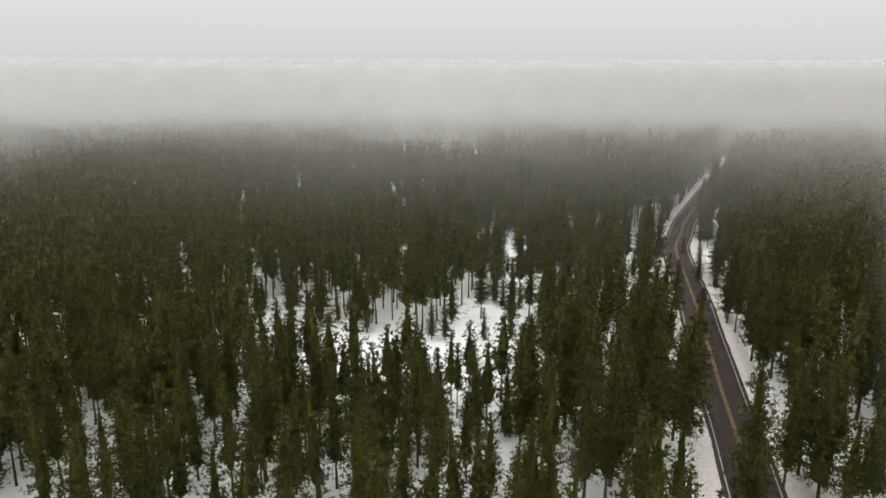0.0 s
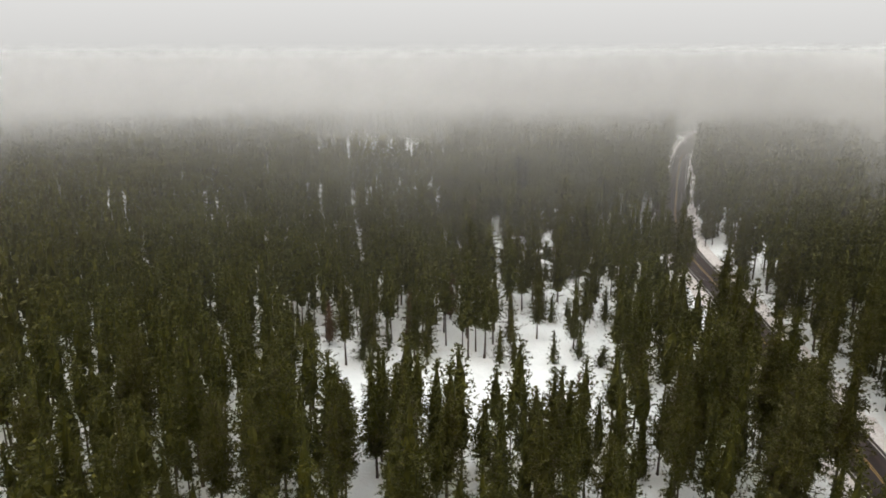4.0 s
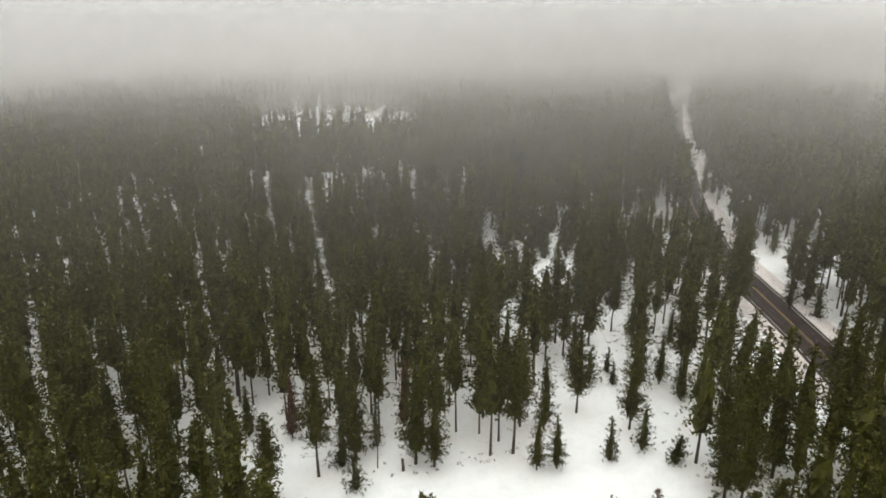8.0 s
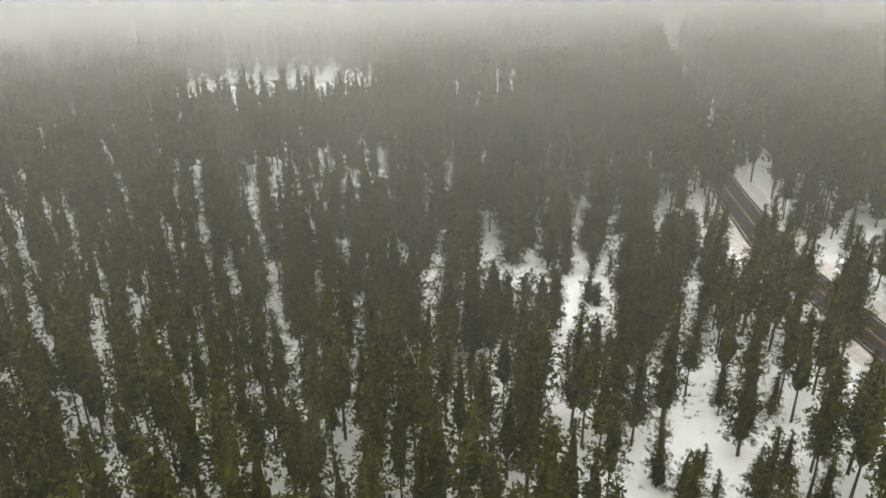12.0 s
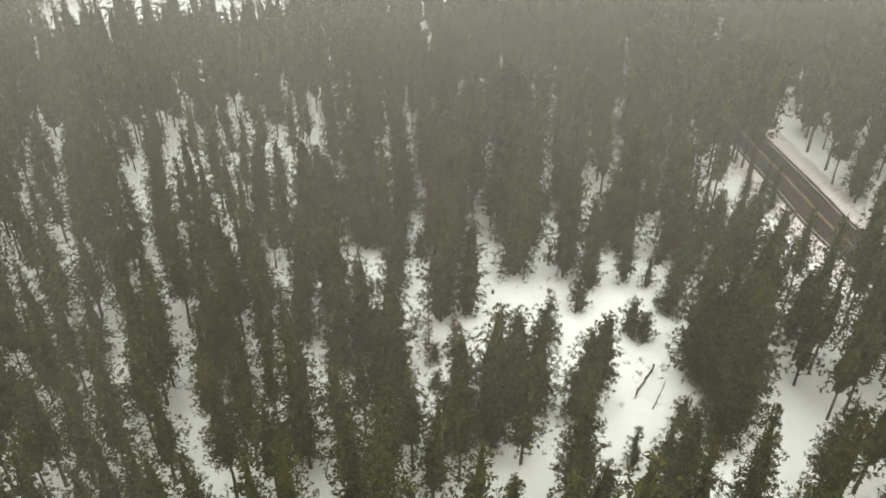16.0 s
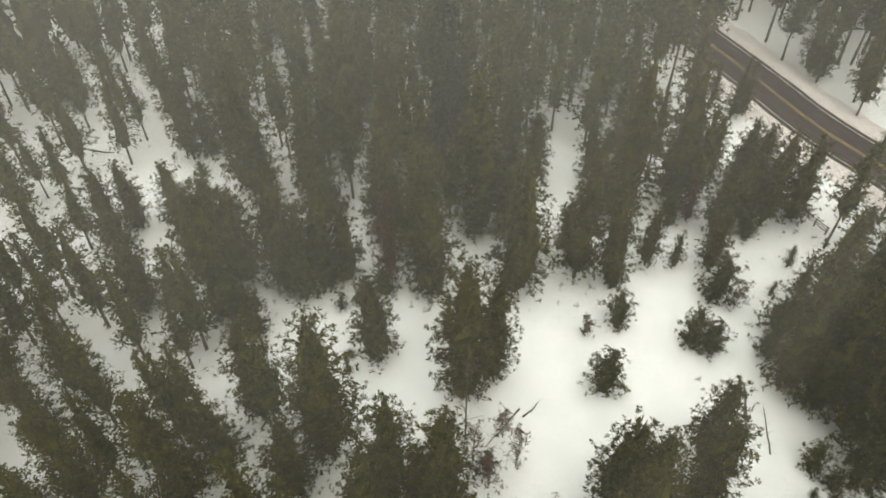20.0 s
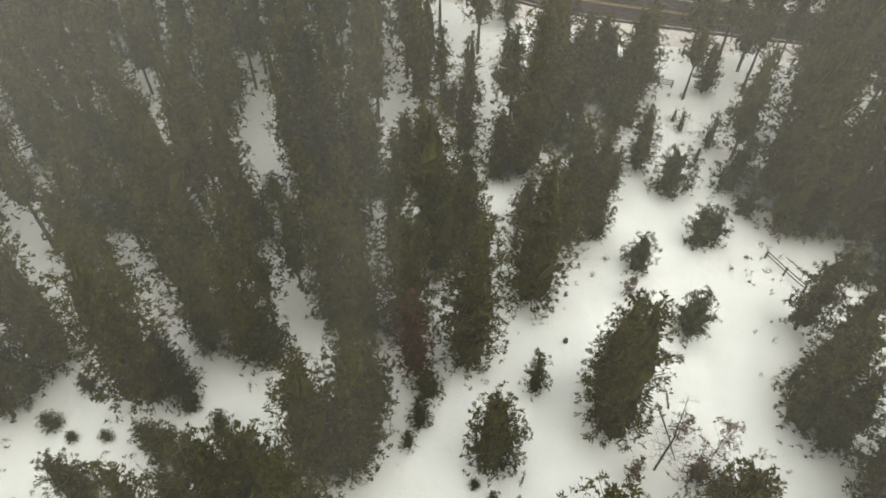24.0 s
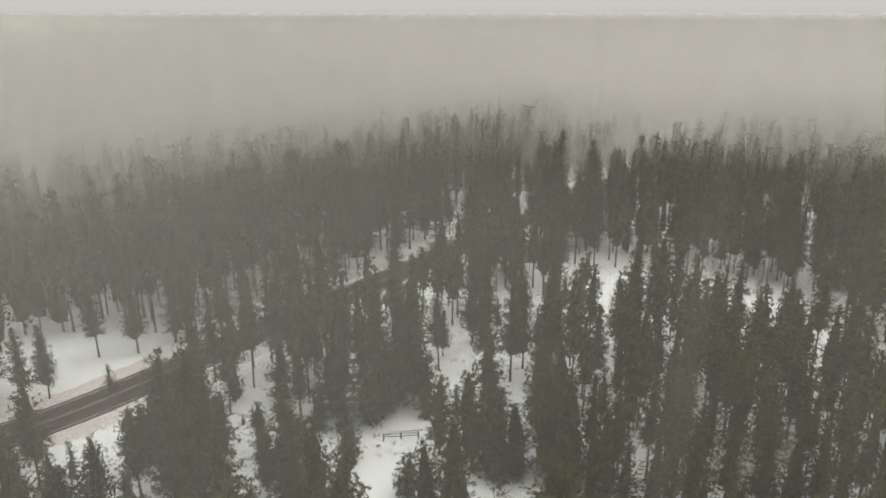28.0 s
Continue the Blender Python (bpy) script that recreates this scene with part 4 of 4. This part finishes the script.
def fallen_log(x, y, length, heading, radius, twigs=5, label="fallen grey log lying half buried in snow"):
    rng = np.random.default_rng(int(abs(x * 13 + y * 7)))
    pts = [np.array([length * t - length / 2, rng.normal(0, 0.08), radius * 0.75 + rng.normal(0, 0.03)]) for t in np.linspace(0, 1, 6)]
    log = tagged(new("fallen_log"), label, "log", "fallen logs")
    log.matrix_basis = pose(x, y, ground_z(x, y), 0, 0, heading)
    v, f = tube(pts, np.linspace(radius, radius * 0.45, 6))
    new("stem", to_mesh("stem", v, f, DEAD)).parent = log
    for _ in range(twigs):
        p = pts[rng.integers(1, 6)]
        v, f = stick(p, p + rng.normal(0, 1, 3) * (0.4, 0.6, 0.25) + (0.15, 0, 0.3), 0.018, 0.006, 4)
        new("broken_branch", to_mesh("broken_branch", v, f, DEAD)).parent = log
    return log


def rail_fence(x, y, heading, posts, gap, height, rails):
    """Round posts with rails between them."""
    fence = tagged(new("rail_fence"), "short weathered grey wooden rail fence standing in snow", "fence", "fences")
    fence.matrix_basis = pose(x, y, ground_z(x, y), 0, 0, heading)
    rng = np.random.default_rng(int(abs(x + 10 * y)))
    for k in range(posts):
        v, f = tube([(k * gap, 0, -0.3), (k * gap, 0, height * 0.6), (k * gap + rng.normal(0, 0.04), rng.normal(0, 0.04), height + rng.uniform(0, 0.15))], (0.10, 0.095, 0.085), 8)
        new("post", to_mesh("post", v, f, DEAD)).parent = fence
    for k in range(posts - 1):
        for z in rails:
            v, f = tube([(k * gap - 0.15, 0.08, z + rng.normal(0, 0.03)), (k * gap + gap / 2, 0.09, z), ((k + 1) * gap + 0.15, 0.08, z + rng.normal(0, 0.04))], (0.055, 0.06, 0.05), 6)
            new("rail", to_mesh("rail", v, f, DEAD)).parent = fence
    return fence


def stump(x, y, height):
    v, f = tube([(0, 0, -0.2), (0.02, 0, height * 0.5), (0.05, 0.03, height)], (0.24, 0.19, 0.17), 9)
    thing = tagged(new("tree_stump", to_mesh("tree_stump", v, f, BARK)), "dark broken tree stump standing in the snow", "stump", "stumps")
    thing.matrix_basis = pose(x, y, ground_z(x, y), 2, 3, 11 * x)
    return thing


def boulder(x, y, size):
    bm = bmesh.new()
    bmesh.ops.create_icosphere(bm, subdivisions=3, radius=1)
    for v in bm.verts:
        n = noise.noise(v.co * 1.3 + Vector((x, y, 0))) * 0.35 + noise.noise(v.co * 4) * 0.07
        v.co = Vector((v.co.x * size, v.co.y * size * 0.6, v.co.z * size * 0.5)) * (1 + n)
    me = bpy.data.meshes.new("boulder")
    bm.to_mesh(me)
    bm.free()
    me.materials.append(ROCK)
    thing = tagged(new("boulder", me), "dark grey boulder sticking out of the snow", "boulder")
    thing.matrix_basis = pose(x, y, ground_z(x, y) + size * 0.2, 0, 0, 70)
    return thing


def rock_material():
    m = Nodes("rock")
    n = m.noise(2.5, 6, 0.7)
    return m.surface(m.ramp(n, (0.35, (0.045, 0.042, 0.038)), (0.7, (0.17, 0.155, 0.14))), 0.9, n, 0.7, 0.1)


ROCK = rock_material()
fallen_log(6.8, 217.8, 5.0, -177, 0.09, 3)
fallen_log(-20.7, 203.9, 3.0, 9, 0.2)
fallen_log(-41.5, 210.1, 2.6, -31, 0.18)
fallen_log(-21.6, 247.8, 2.4, -46, 0.18)
fallen_log(9.8, 217.1, 2.0, -4, 0.1)
fallen_log(2.1, 280.9, 3.5, -58, 0.14)
fallen_log(23.2, 200.7, 5.1, 33, 0.08, 12, "toppled small dead pine with bare branches on the snow")
rail_fence(24.9, 204.0, -151, 3, 2.4, 1.0, (0.45, 0.85))
rail_fence(52.1, 210.4, -108, 3, 1.6, 1.1, (0.35, 0.65, 0.95))
stump(-20.0, 151.6, 1.8)
stump(-39.4, 200.4, 2.2)
stump(57.7, 226.9, 0.9)
stump(15.5, 224.9, 0.5)
boulder(53.4, 227.4, 1.5)

def undergrowth():
    """Low scrub, twigs and seedlings that poke through the snow along the edges of the trees."""
    rng = np.random.default_rng(77)
    spots = []
    for poly in CLEARINGS[:5]:
        p = np.array(poly, float)
        for a, b in zip(p, np.roll(p, -1, 0)):
            n = int(np.linalg.norm(b - a) * 0.8)
            for _ in range(n):
                q = a + (b - a) * rng.random() + rng.normal(0, 1.5, 2)
                spots.append((q[0], q[1], rng.uniform(0.2, 0.75)))
    for x, y, h in MIDDLE_SPOTS + NEAR_SPOTS:
        if rng.random() < 0.2:
            spots.append((x + rng.normal(0, 2), y + rng.normal(0, 2), rng.uniform(0.2, 0.6)))
    for _ in range(70):
        spots.append((rng.normal(3, 6), rng.normal(262, 7), rng.uniform(0.25, 0.8)))
    green, brown = [], []
    for x, y, s in spots:
        if road_gap(x, y) < 8:
            continue
        c = np.array([[x, y, ground_z(x, y) + s * 0.25]] * 4) + rng.normal(0, s * 0.3, (4, 3)) * (1, 1, 0.4)
        (green if rng.random() < 0.55 else brown).append(tuft_cloud(rng, c, np.tile((0, 0, 1.0), (4, 1)), 9, s * 0.34, 0.018 + 0.022 * s, 0.5))
    for name, label, clouds, material in (("undergrowth", "small green seedlings and scrub poking through the snow", green, YOUNG), ("dry_scrub", "dry reddish-brown twigs and weeds in the snow", brown, RUST)):
        v = np.vstack(clouds)
        tagged(new(name, to_mesh(name, v, crown_faces(v), material)), label, "scrub", kind="stuff")


undergrowth()
